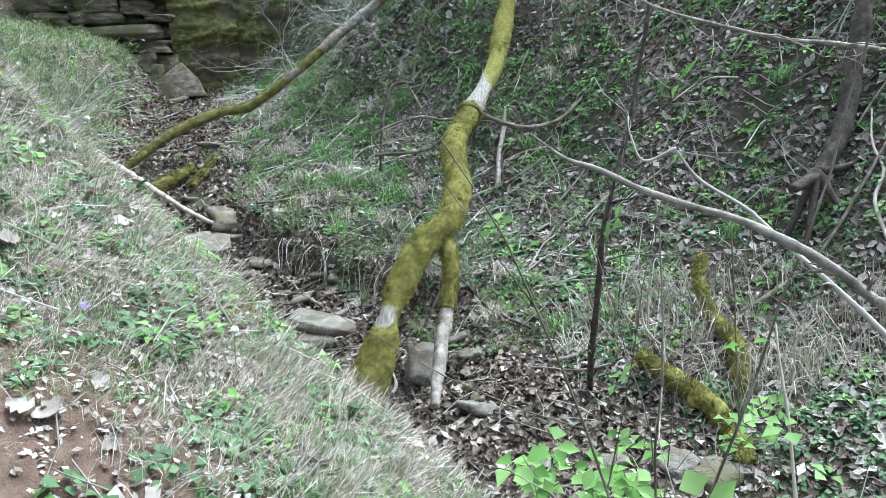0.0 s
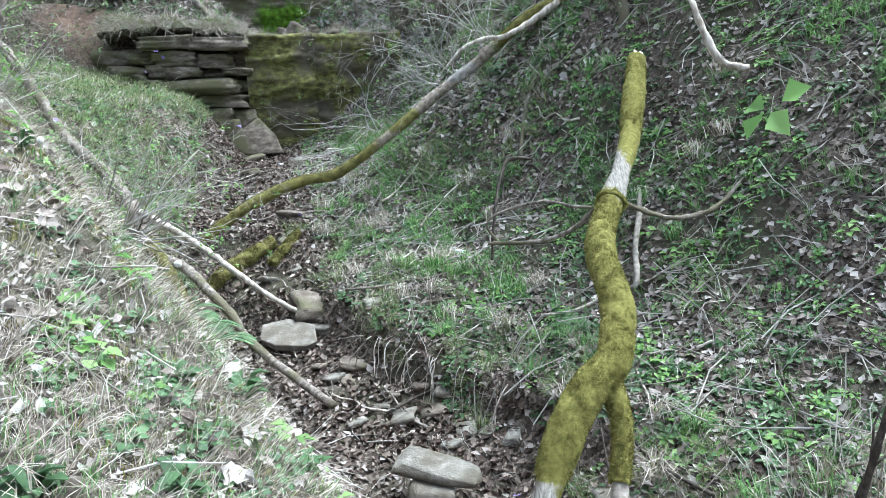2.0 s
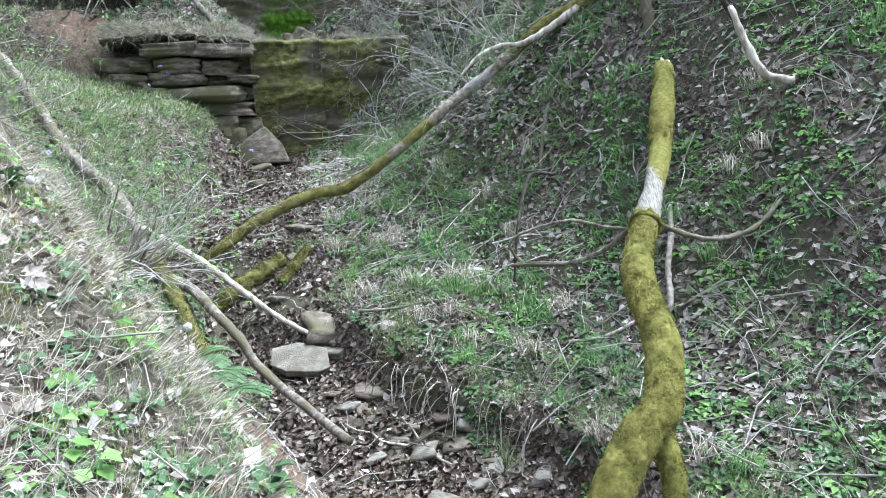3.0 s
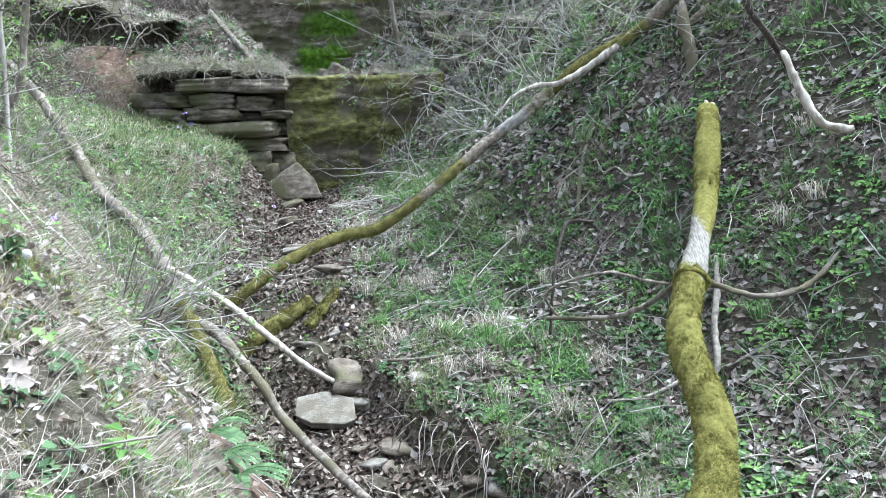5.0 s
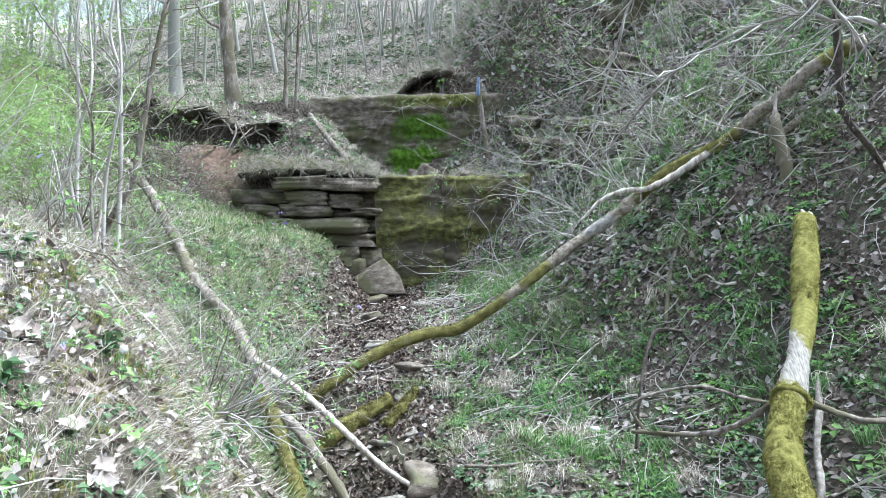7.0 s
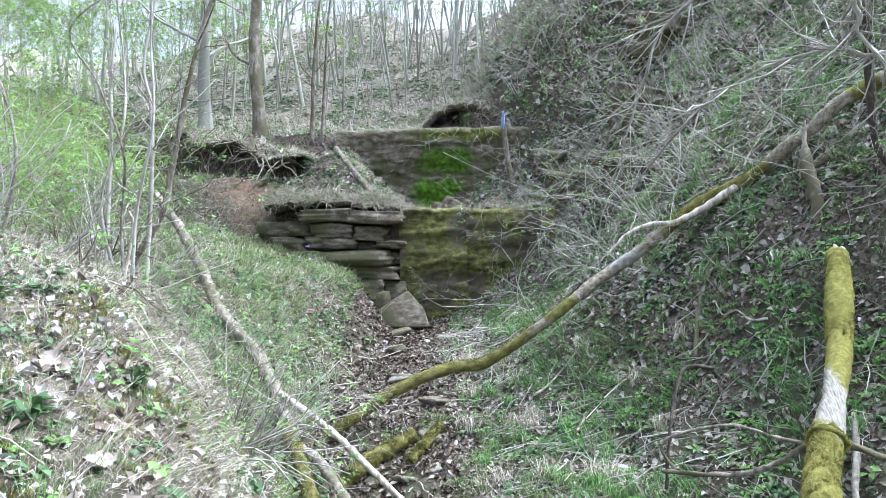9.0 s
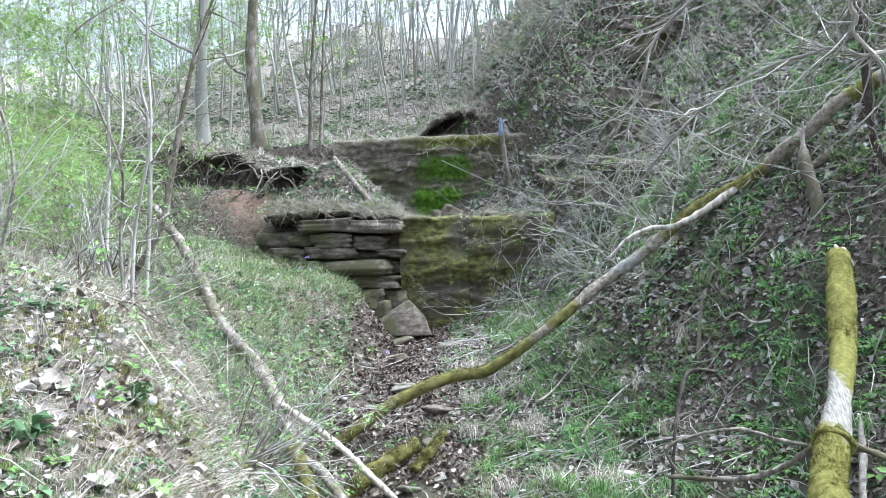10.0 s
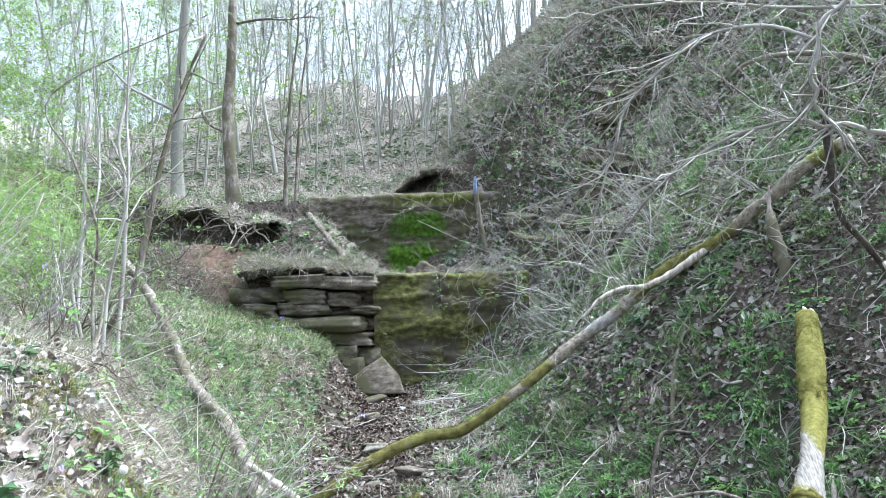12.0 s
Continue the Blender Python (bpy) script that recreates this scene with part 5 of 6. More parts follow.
boulder("stone", (-2.42, 8.02, float(height(-2.42, 8.02)) - 0.01), (0.22, 0.16, 0.1), 76, CLIFF_STONE, "squarish grey stone beside the slab", (22, 12, 34), 7, 0.88, 0.2)
g = np.random.default_rng(75)
for i in range(150):
    y = 3.4 + 8.5 * g.random() ** 1.8
    x = float(np.interp(y, BED_Y, BED_X)) + g.normal(0, 0.33)
    s = min(0.1, 0.024 * math.exp(g.normal(0.2, 0.6)))
    boulder("stone", (x, y, float(height(x, y)) + 0.15 * s), (s * g.uniform(0.9, 1.7), s, s * g.uniform(0.2, 0.45)), 100 + i % 24, STONE if i % 3 else CLIFF_STONE, "small flat stone in the leafy stream bed", (g.uniform(-18, 18), g.uniform(-18, 18), g.uniform(0, 360)), 4, 0.8, 0.2, "stone", "stones of the stream bed")
for i, (x, y, s) in enumerate(((-1.86, 7.1, 0.12), (-1.75, 7.55, 0.09), (-3.1, 9.9, 0.16), (-3.75, 10.6, 0.2), (-4.25, 11.7, 0.16), (-3.6, 12.4, 0.2), (-4.6, 12.9, 0.18), (-0.55, 5.9, 0.08), (-1.9, 6.9, 0.07))):
    boulder("stone", (x, y, float(height(x, y)) + 0.02), (s * 1.1, s * 0.75, s * 0.28), 140 + i, STONE if i % 2 else CLIFF_STONE, "mossy grey stone half sunk in the bed", (8 * math.sin(i), 10, 37 * i), 6, 0.7, 0.18, "stone", "larger stones of the stream bed")


# ---- bare shrubs, saplings and trees ----
def sprout(shape, p, d, length, radius, depth, g, bend=0.35, side=3, up=0.1, sides=5, tips=None):
    """A branch that wanders, tapers and sends out finer ones."""
    n = max(4, int(length / 0.14)) if length < 2.5 else 12
    pts, q, d = [], np.array(p, float), np.array(d, float)
    for i in range(n + 1):
        pts.append((*q, radius * (1 - 0.75 * i / n)))
        d = d + g.normal(0, bend * 0.3, 3) + (0, 0, up * 0.1)
        d /= np.linalg.norm(d)
        q = q + d * length / n
        if depth and i > 0.2 * n and g.random() < side / n * 1.25:
            v = d + g.normal(0, 0.65, 3)
            sprout(shape, q, v / np.linalg.norm(v), length * g.uniform(0.3, 0.6) * (1 - 0.4 * i / n), max(0.0016, radius * (1 - 0.75 * i / n) * 0.6), depth - 1, g, bend, side, up, max(3, sides - 1), tips)
        if tips is not None and (depth == 0 or i > 0.6 * n):
            tips.append((*q, *d))
    tube(shape, pts, 1, sides, 0, 0, False)


def leaves(name, tips, form, size, material, parent, seed, share=1.0, jitter=0.03, label=""):
    g = np.random.default_rng(seed)
    t = np.array(tips)
    t = t[g.random(len(t)) < share]
    if not len(t):
        return None
    up = t[:, 3:] * 0.4 + g.normal(0, 0.5, (len(t), 3)) + (0, 0, 0.8)
    m = many(form[0], form[1], t[:, :3] + g.normal(0, jitter, (len(t), 3)), up, g.uniform(0, 6.28, len(t)), g.uniform(*size, len(t)))
    m.materials.append(material)
    return under(tagged(new(name, m), label, kind="stuff"), parent)


def twiggy(name, line, material, seed, label, category="branch", side=14, reach=0.5, depth=2, bud=0.25, bend=0.75, up=-0.25, leaf=BRIGHT_LEAF, size=(0.012, 0.03)):
    """A limb along a line with fine twigs of its own and a few opening buds."""
    g = np.random.default_rng(seed)
    t = thing(name, line[0][:3], label, category)
    limb("stem", line, material, t, 6, 7, 0.16, seed)
    p = curve_points(line, 6)
    s, tips = Shape(), []
    for k in range(side):
        i = int(g.uniform(0.15, 0.98) * (len(p) - 2))
        d = p[i + 1, :3] - p[i, :3]
        d = d / np.linalg.norm(d) + g.normal(0, 0.75, 3)
        sprout(s, p[i, :3], d / np.linalg.norm(d), reach * g.uniform(0.3, 1.3), min(0.006, p[i, 3] * 0.5), depth, g, bend, 3, up, 4, tips)
    under(tagged(part("twig", s, material), kind="stuff"), t)
    if bud:
        leaves("bud", tips, herb_form(3, 8, 0.28, 0.4), size, leaf, t, seed + 1, bud)
    return t


twiggy("dead_branch", BRANCH, GREY_WOOD, 201, "long bare dead branch reaching over the path", side=4, reach=0.09, depth=1, bud=0)
twiggy("dead_branch", BRANCH_A, TWIG, 202, "thin bare stem beside a dead branch", side=2, reach=0.06, depth=0, bud=0)
twiggy("dead_branch", BRANCH_B, TWIG, 203, "thin crooked dead twig", side=2, reach=0.06, depth=0, bud=0)
leaning = thing("tree", TRUNKR[0][:3], "leaning brown trunk rooted on the steep slope", "tree")
limb("trunk", TRUNKR, DARK_BARK, leaning, 8, 12, 0.14, 215)
for k, (dx, dy) in enumerate(((-0.5, -0.1), (0.2, -0.35), (-0.25, -0.4), (0.45, 0.0))):
    q = TRUNKR[1]
    limb("root", ((q[0], q[1], q[2] + 0.03, 0.03), (q[0] + dx * 0.5, q[1] + dy * 0.5, float(height(q[0] + dx * 0.5, q[1] + dy * 0.5)) + 0.02, 0.02), (q[0] + dx, q[1] + dy, float(height(q[0] + dx, q[1] + dy)) - 0.03, 0.008)), DARK_BARK, leaning, 6, 8, 0.15, 216 + k)
twiggy("dead_branch", BRANCHT, GREY_WOOD, 217, "thin bare branch crossing above the slope", side=5, reach=0.35, depth=1, bud=0.1)
twiggy("sapling", DARKSAP, DARK_BARK, 204, "thin dark sapling stem on the bank", "sapling", 9, 0.5, 1, 0.1)
twiggy("overhanging_branch", OVER1, TWIG, 205, "pale bare branch arching over the ravine, buds opening", side=44, reach=0.8, depth=2, bud=0.06)
twiggy("overhanging_branch", OVER2, TWIG, 206, "pale forked branch hanging into view", side=30, reach=0.7, depth=2, bud=0.06)
twiggy("overhanging_branch", OVER3, TWIG, 207, "long slender bare branch drooping before the falls", side=48, reach=0.8, depth=2, bud=0.08)
twiggy("overhanging_branch", OVER4, TWIG, 213, "thin bare branch arching high over the slope", side=44, reach=0.8, depth=2, bud=0.06)
twiggy("dead_branch", OVER5, GREY_WOOD, 214, "thick grey dead branch above the slope", side=6, reach=0.5, depth=1, bud=0)
twiggy("dead_branch", DARKR, DARK_BARK, 208, "dark stem hanging beside the mossy log", side=6, reach=0.5, depth=1, bud=0)
twiggy("sapling", SAP1, TWIG, 209, "pale slender sapling with bare twigs", "sapling", 14, 0.6, 1, 0.25)
twiggy("sapling", SAP2, BARK, 210, "crooked grey sapling with bare twigs", "sapling", 16, 0.7, 1, 0.25)
twiggy("sapling", SAP3, TWIG, 211, "thin pale sapling beside the path", "sapling", 12, 0.5, 1, 0.3)
twiggy("dead_stick", SAP4, BARE_WOOD, 212, "pale dry stalk standing on the bank", "stick", 3, 0.2, 0, 0)
rag_stick = limb("dead_stick", RAGSTICK, BARK, None, 6, 8, 0.1, 9, "grey stick standing on the ledge", "stick")
rag = rock(0.03, 0.02, 0.17, 77, 6, 0.5, 0.25)
ob = tagged(part("rag", rag, BLUE), "blue rag hung on a grey stick", "rag")
ob.matrix_world = pose(RAGSTICK[2][0] + 0.01, RAGSTICK[2][1] - 0.05, RAGSTICK[2][2] - 0.06, 8, 6, 0)


def shrub(at, g, label, stems=5, tall=1.6, material=TWIG, lean=(0, 0, 1), bud=0.15, leaf=BRIGHT_LEAF, size=(0.015, 0.04), depth=2, thick=0.012, name="shrub", group="", side=4):
    t = thing(name, at, label, "shrub", group)
    tips = []
    for k in range(stems):
        s = Shape()
        d = np.array(lean) + g.normal(0, 0.3, 3)
        d[2] = abs(d[2])
        sprout(s, np.array(at) + (*g.normal(0, 0.08, 2), -0.03), d / np.linalg.norm(d), tall * g.uniform(0.6, 1.2), thick * g.uniform(0.6, 1.2), depth, g, 0.6, side, -0.25, 5, tips)
        under(part("stem", s, material), t)
    if bud:
        leaves("leaves", tips, herb_form(4, 9, 0.3, 0.5), size, leaf, t, int(g.integers(1e6)), bud)
    return t


def on_ground(x, y):
    return (x, y, float(height(x, y)))


g = np.random.default_rng(301)
for i in range(40):
    y = g.uniform(9.5, 18)
    u = g.uniform(2.0, 6.5)
    x = float(np.interp(y, BED_Y, BED_X)) + u / 0.96
    shrub(on_ground(x, y), g, "bare grey shrub arching from the slope", 5, g.uniform(0.8, 1.9), TWIG, (-0.6, -0.35, 0.6), 0.06, group="bare shrubs on the slope", thick=0.009)
for i in range(60):
    x, y = g.uniform(-5.6, -2.7), g.uniform(4.8, 8.8)
    if across(x, y) > -1.7:
        continue
    shrub(on_ground(x, y), g, "tangled dry brush on the bank", 6, g.uniform(0.4, 0.9), BARK if i % 2 else TWIG, (0.6, -0.3, 0.5), 0.05, group="brush on the bank", thick=0.007)
for i in range(26):
    r, a = g.uniform(10, 20), radians(g.uniform(37, 50))
    x, y = -0.75 - r * math.sin(a), 1.7 + r * math.cos(a)
    shrub(on_ground(x, y), g, "shrub in fresh light green leaf", 7, g.uniform(1.0, 2.2), TWIG, (0, 0, 1), 0.5, TREE_LEAF, (0.03, 0.07), group="green shrubs on the far bank", side=5)
# leafy shoots beside the path's start
LEAFY = herb_form(4, 12, 0.3, 0.2)
for i, (x, y, h) in enumerate(((0.42, 1.9, 0.5), (0.2, 1.85, 0.34), (0.62, 2.3, 0.8), (0.75, 2.1, 0.55), (0.5, 2.6, 0.5), (1.1, 2.7, 0.6), (0.8, 1.9, 2.0), (0.5, 1.55, 1.9))):
    base = on_ground(x, y)
    t = thing("leafy_shoot", base, "slender shoot with bright green oval leaves", "shoot", "leafy shoots by the path")
    tips = []
    for k in range(3):
        s = Shape()
        sprout(s, base, np.array((g.normal(0, 0.16), g.normal(0, 0.16), 1.0)), h * g.uniform(0.8, 1.15), 0.005, 1, g, 0.3, 3, 0.1, 5, tips)
        under(tagged(part("stem", s, BARK), kind="stuff"), t)
    leaves("leaves", [q for q in tips if q[2] > base[2] + 0.45 * h], LEAFY, (0.07, 0.115) if i < 6 else (0.045, 0.075), BRIGHT_LEAF, t, 400 + i, 0.2)


def tree(at, g, tall, thick, label, material=HAZY_BARK, leafy=0.15, branches=10, group="woodland trees", lean=0.05, deep=2):
    t = thing("tree", at, label, "tree", group)
    d = np.array((g.normal(0, lean), g.normal(0, lean), 1.0))
    n = 12
    line, q = [], np.array(at) - (0, 0, 0.2)
    for i in range(n + 1):
        flare = 1 + 0.5 * max(0, 1 - i * 1.2)
        line.append((*q, thick * flare * (1 - 0.8 * i / n)))
        d = d + (*g.normal(0, 0.035, 2), 0)
        q = q + d / np.linalg.norm(d) * tall / n
    s = Shape()
    tube(s, line, 3, 8, 0.06, int(g.integers(999)))
    under(part("trunk", s, material), t)
    s, tips = Shape(), []
    p = curve_points(line, 3)
    for k in range(branches):
        i = int(g.uniform(0.2, 0.97) * (len(p) - 1))
        a = g.uniform(0, 6.28)
        v = np.array((math.cos(a), math.sin(a), g.uniform(0.2, 0.9)))
        sprout(s, p[i, :3], v / np.linalg.norm(v), tall * g.uniform(0.1, 0.25), max(0.006, p[i, 3] * 0.45), deep, g, 0.35, 5, 0.2, 3, tips)
    under(tagged(part("branchwork", s, material), kind="stuff"), t)
    if leafy:
        leaves("crown", tips, herb_form(6, 14, 0.28, 0.6), (0.03, 0.08), TREE_LEAF, t, int(g.integers(1e6)), leafy, 0.12)
    return t


g = np.random.default_rng(302)
tree((-8.65, 16.2, float(height(-8.65, 16.2))), g, 9, 0.15, "grey trunk with roots over the undercut bank", BARK, 0.1)
tree((-10.3, 16.6, float(height(-10.3, 16.6))), g, 10, 0.15, "pale straight trunk among green leaves", HAZY_BARK, 0.2)
tree((-7.55, 16.3, float(height(-7.55, 16.3))), g, 5, 0.05, "thin grey multi-stemmed young tree", BARK, 0.1)
tree((-7.35, 16.35, float(height(-7.35, 16.35))), g, 4.5, 0.04, "thin leaning young tree by the upper fall", BARK, 0.1)
kinds = [tree((-20 - i, 40, float(height(-20 - i, 40))), g, g.uniform(9, 15), g.uniform(0.028, 0.06), "slender bare woodland tree in first leaf", HAZY_BARK, (0.05, 0.08, 0.95, 0.03, 0.1)[i], 26, deep=1, lean=0.09) for i in range(5)]
thin = [tree((-24 - i, 41, float(height(-24 - i, 41))), g, g.uniform(3, 6), g.uniform(0.012, 0.024), "thin young tree, nearly bare, its bark paled for haze", HAZY_BARK, (0.04, 0.85, 0.06)[i], 20, "young trees", 0.12, 1) for i in range(3)]
placed = []
for i in range(330):
    r, a = (g.uniform(21, 44) if i < 140 else g.uniform(17, 32)), radians(g.uniform(-16, 50))
    x, y = -0.75 - r * math.sin(a), 1.7 + r * math.cos(a)
    if any(math.hypot(x - px, y - py) < 0.5 for px, py in placed) or cliffs(x, y):
        continue
    placed.append((x, y))
    if i < 140:
        k = kinds[2] if (a > radians(28) and i % 3) else kinds[(0, 1, 3, 4)[i % 4]]
    else:
        k = thin[1] if (a > radians(28) and i % 2) else thin[i % 2 * 2]
    copy_thing(k, pose(x, y, float(height(x, y)), 0, 0, g.uniform(0, 360)))

# the thin stems that fill the wood behind them
g = np.random.default_rng(311)
woods, sprays = Shape(), []
for i in range(520):
    r, a = 19 + 45 * g.random() ** 0.8, radians(g.uniform(-18, 52))
    x, y = -0.75 - r * math.sin(a), 1.7 + r * math.cos(a)
    q, d, tall = np.array(on_ground(x, y)), np.array((g.normal(0, 0.08), g.normal(0, 0.08), 1.0)), g.uniform(4, 13)
    thick, ln = 0.003 * tall * g.uniform(0.5, 1.4), []
    for k in range(9):
        ln.append((*q, thick * (1 - 0.1 * k)))
        if k > 1:
            for m in range(2):
                v = np.array((g.normal(0, 0.7), g.normal(0, 0.7), g.uniform(0.1, 1.0)))
                e = q + v * tall * 0.07
                f = e + (v + g.normal(0, 0.4, 3)) * tall * 0.06
                tube(woods, ((*q, thick * 0.4), (*e, thick * 0.27), (*f, 0.003)), 1, 3, 0, 0, False)
                sprays += [(*e, *v), (*f, *v)]
        d = d + (*g.normal(0, 0.06, 2), 0)
        q = q + d / np.linalg.norm(d) * tall / 8
    tube(woods, ln, 1, 5, 0, 0, False)
# the stems' pale colour carries the haze of the distance
far_wood = stuff("woodland", woods.mesh("woodland"), HAZY_BARK, "dense thin stems of the wood behind, paled for haze", "woodland")
leaves("leaves", [q for q in sprays if q[1] > 34 or q[0] < -14], herb_form(6, 15, 0.28, 0.6), (0.06, 0.13), TREE_LEAF, far_wood, 312, 0.75, 0.3)

# ---- roots over the undercut bank ----
g = np.random.default_rng(303)
roots = thing("roots", (-8.4, 14.9, float(height(-8.4, 14.9))), "bare twisted roots hanging over the undercut bank", "roots")
for i in range(44):
    x = g.uniform(-10.3, -7.1)
    y0 = 14.95 + 0.15 * (-8 - x) - g.uniform(0, 0.4)
    z0 = float(height(x, 15.5 - 0.15 * (x + 8))) - g.uniform(-0.05, 0.3)
    q, d, ln, r = np.array((x, y0, z0)), np.array((g.normal(0, 0.8), -0.5, g.uniform(-0.6, 0.3))), [], g.uniform(0.006, 0.022) * (1.8 if i % 9 == 0 else 1)
    for k in range(7):
        ln.append((*q, r * (1 - 0.12 * k)))
        d = d + g.normal(0, 0.45, 3) + (0, 0.02, -0.22)
        q = q + d / np.linalg.norm(d) * g.uniform(0.09, 0.2)
    s = Shape()
    tube(s, ln, 4, 6, 0.2, i)
    under(part("root", s, (DARK_BARK, BARK, GREY_WOOD)[i % 3]), roots)


# ---- single leaves and small things on the bank ----
g = np.random.default_rng(305)
for i in range(90):
    along, u = g.uniform(-3.4, 0.6), g.uniform(-3.6, -1.9)
    x, y = -0.2 - 0.6 * along + 0.8 * u, 4.76 + 0.8 * along + 0.6 * u
    s = g.uniform(0.045, 0.09)
    sh = Shape()
    n = 7
    P = []
    for k in range(n + 1):
        v = k / n
        w = 0.36 * math.sin(math.pi * v ** 0.8) ** 0.7 * (1 + 0.25 * math.cos(k * 3.1)) + 0.01
        for e in (-1, 0, 1):
            P.append((s * (v - 0.5), s * w * e, s * (0.16 * abs(e) * g.uniform(0.3, 1.5) + 0.22 * (v - 0.5) ** 2 + 0.03 * g.normal())))
    sh.add(P, [(3 * k + e, 3 * k + e + 1, 3 * k + e + 4, 3 * k + e + 3) for k in range(n) for e in (0, 1)])
    ob = part("fallen_leaf", sh, PALE_LITTER if i % 5 == 0 else LITTER)
    nrm = Vector(slope(np.array([x]), np.array([y]))[0])
    ob.matrix_world = Matrix.Translation((x, y, float(height(x, y)) + 0.018)) @ nrm.to_track_quat("Z", "Y").to_matrix().to_4x4() @ pose(0, 0, 0, g.uniform(-25, 25), g.uniform(-25, 25), g.uniform(0, 360))
    tagged(ob, "large curled dry leaf on the grassy bank", "leaf", "large dry leaves on the bank")


def fern(at, g, fronds=5, size=0.2):
    t = thing("fern", at, "dark green fern hanging over the bank's edge", "fern")
    for k in range(fronds):
        a = g.uniform(0, 6.28)
        sh = Shape()
        p, d = np.array(at), np.array((math.cos(a) * 0.6 + 0.5, math.sin(a) * 0.6 - 0.2, 0.75))
        spine = []
        for i in range(15):
            spine.append((*p, 0.003 * (1 - i / 16)))
            d = d + (0, 0, -0.1)
            p = p + d / np.linalg.norm(d) * size / 14
        tube(sh, spine, 1, 4, 0, 0, False)
        for i in range(1, 15):
            q = np.array(spine[i][:3])
            f = q - np.array(spine[i - 1][:3])
            sd = np.cross(f, (0, 0, 1))
            sd /= np.linalg.norm(sd) + 1e-9
            l = size * 0.2 * math.sin(math.pi * (i + 1) / 17)
            f = f / np.linalg.norm(f)
            for e in (-1, 1):
                tip = q + sd * e * l + f * l * 0.3
                sh.add((q - f * 0.006, q + sd * e * l * 0.5 + f * 0.012, tip, q + sd * e * l * 0.5 - f * 0.012), [(0, 1, 2, 3)])
        under(part("frond", sh, HERB), t)
    return t


for x, y in ((-2.02, 4.45), (-1.9, 4.3), (-2.15, 4.6)):
    fern((x, y, float(height(x, y))), g)
for x, y, z in ((-1.0, 8.2, 0.03), (-3.9, 12.3, 0.03)):
    sh = rock(0.045, 0.03, 0.015, int(x * 100) % 50 + 900, 4, 0.6, 0.3)
    ob = tagged(part("plastic_scrap", sh, WHITE_BIT), "small pale blue scrap of litter on the leaves", "litter")
    ob.matrix_world = pose(x, y, float(height(x, y)) + z, 10, 15, 40)


# ---- grass and litter draped over the rock edges ----
def drape(name, origin, a0, a1, z, out, n, seed, material, label, length=(0.1, 0.26), deep=0.5, rise=0.0):
    g = np.random.default_rng(seed)
    a, back = g.uniform(a0, a1, n), deep * g.random(n) ** 2
    places = np.array([at_fall(origin, q, z + 0.04 + rise * (a1 - q) + 0.04 * math.sin(9 * q), out - b) for q, b in zip(a, back)])
    up = np.array([(*OUT.xy, 0.0)] * n) * g.uniform(0.3, 1.2, (n, 1)) + np.array([0, 0, 1.0]) * (0.25 + back[:, None] * 2 - 0.3 * (back[:, None] < 0.08)) + g.normal(0, 0.3, (n, 3))
    P, F = tuft_form(7, seed, 1.1, 0.014)
    m = many(P, F, places, up, g.uniform(0, 6.28, n), g.uniform(*length, n))
    return stuff(name, m, material, label, "grass")


drape("straw", LOW, -2.3, -0.02, 2.98, 0.44, 500, 501, STRAW, "dry grass draped over the layered rock", (0.1, 0.26), 0.8, 0.06)
drape("grass", LOW, -2.3, -0.1, 3.0, 0.44, 1000, 502, OLIVE_GRASS, "green grass on top of the layered rock", (0.06, 0.16), 0.8, 0.06)
drape("straw", LOW, 0.0, 2.6, 2.86, 0.1, 220, 503, STRAW, "dead grass along the lower lip", (0.06, 0.14), 0.5)
drape("straw", HIGH, -1.4, 3.4, 4.55, 0.1, 260, 504, STRAW, "dead grass along the upper lip", (0.08, 0.2), 0.6)

sow("ground_herbs", herb_form(7, 306, 0.3, 0.5), 14.3, 16.2, -3.2, 0.2, 1500, 416, lambda x, y, u: 0.3 + 0.7 * patchy(x, y, 0.7, 417), (0.04, 0.09), HERB, "small green herbs on the turf over the layered rock", "herbs")
sow("leaf_litter", CURLED, 14.2, 16.4, -5.5, 2.0, 3500, 418, lambda x, y, u: 0.3 + 0.7 * patchy(x, y, 0.8, 419), (0.05, 0.12), LITTER, "dry leaves caught on the rock ledges", "leaf litter", (-0.8, 0.8), 0.3, 0, 0.02)


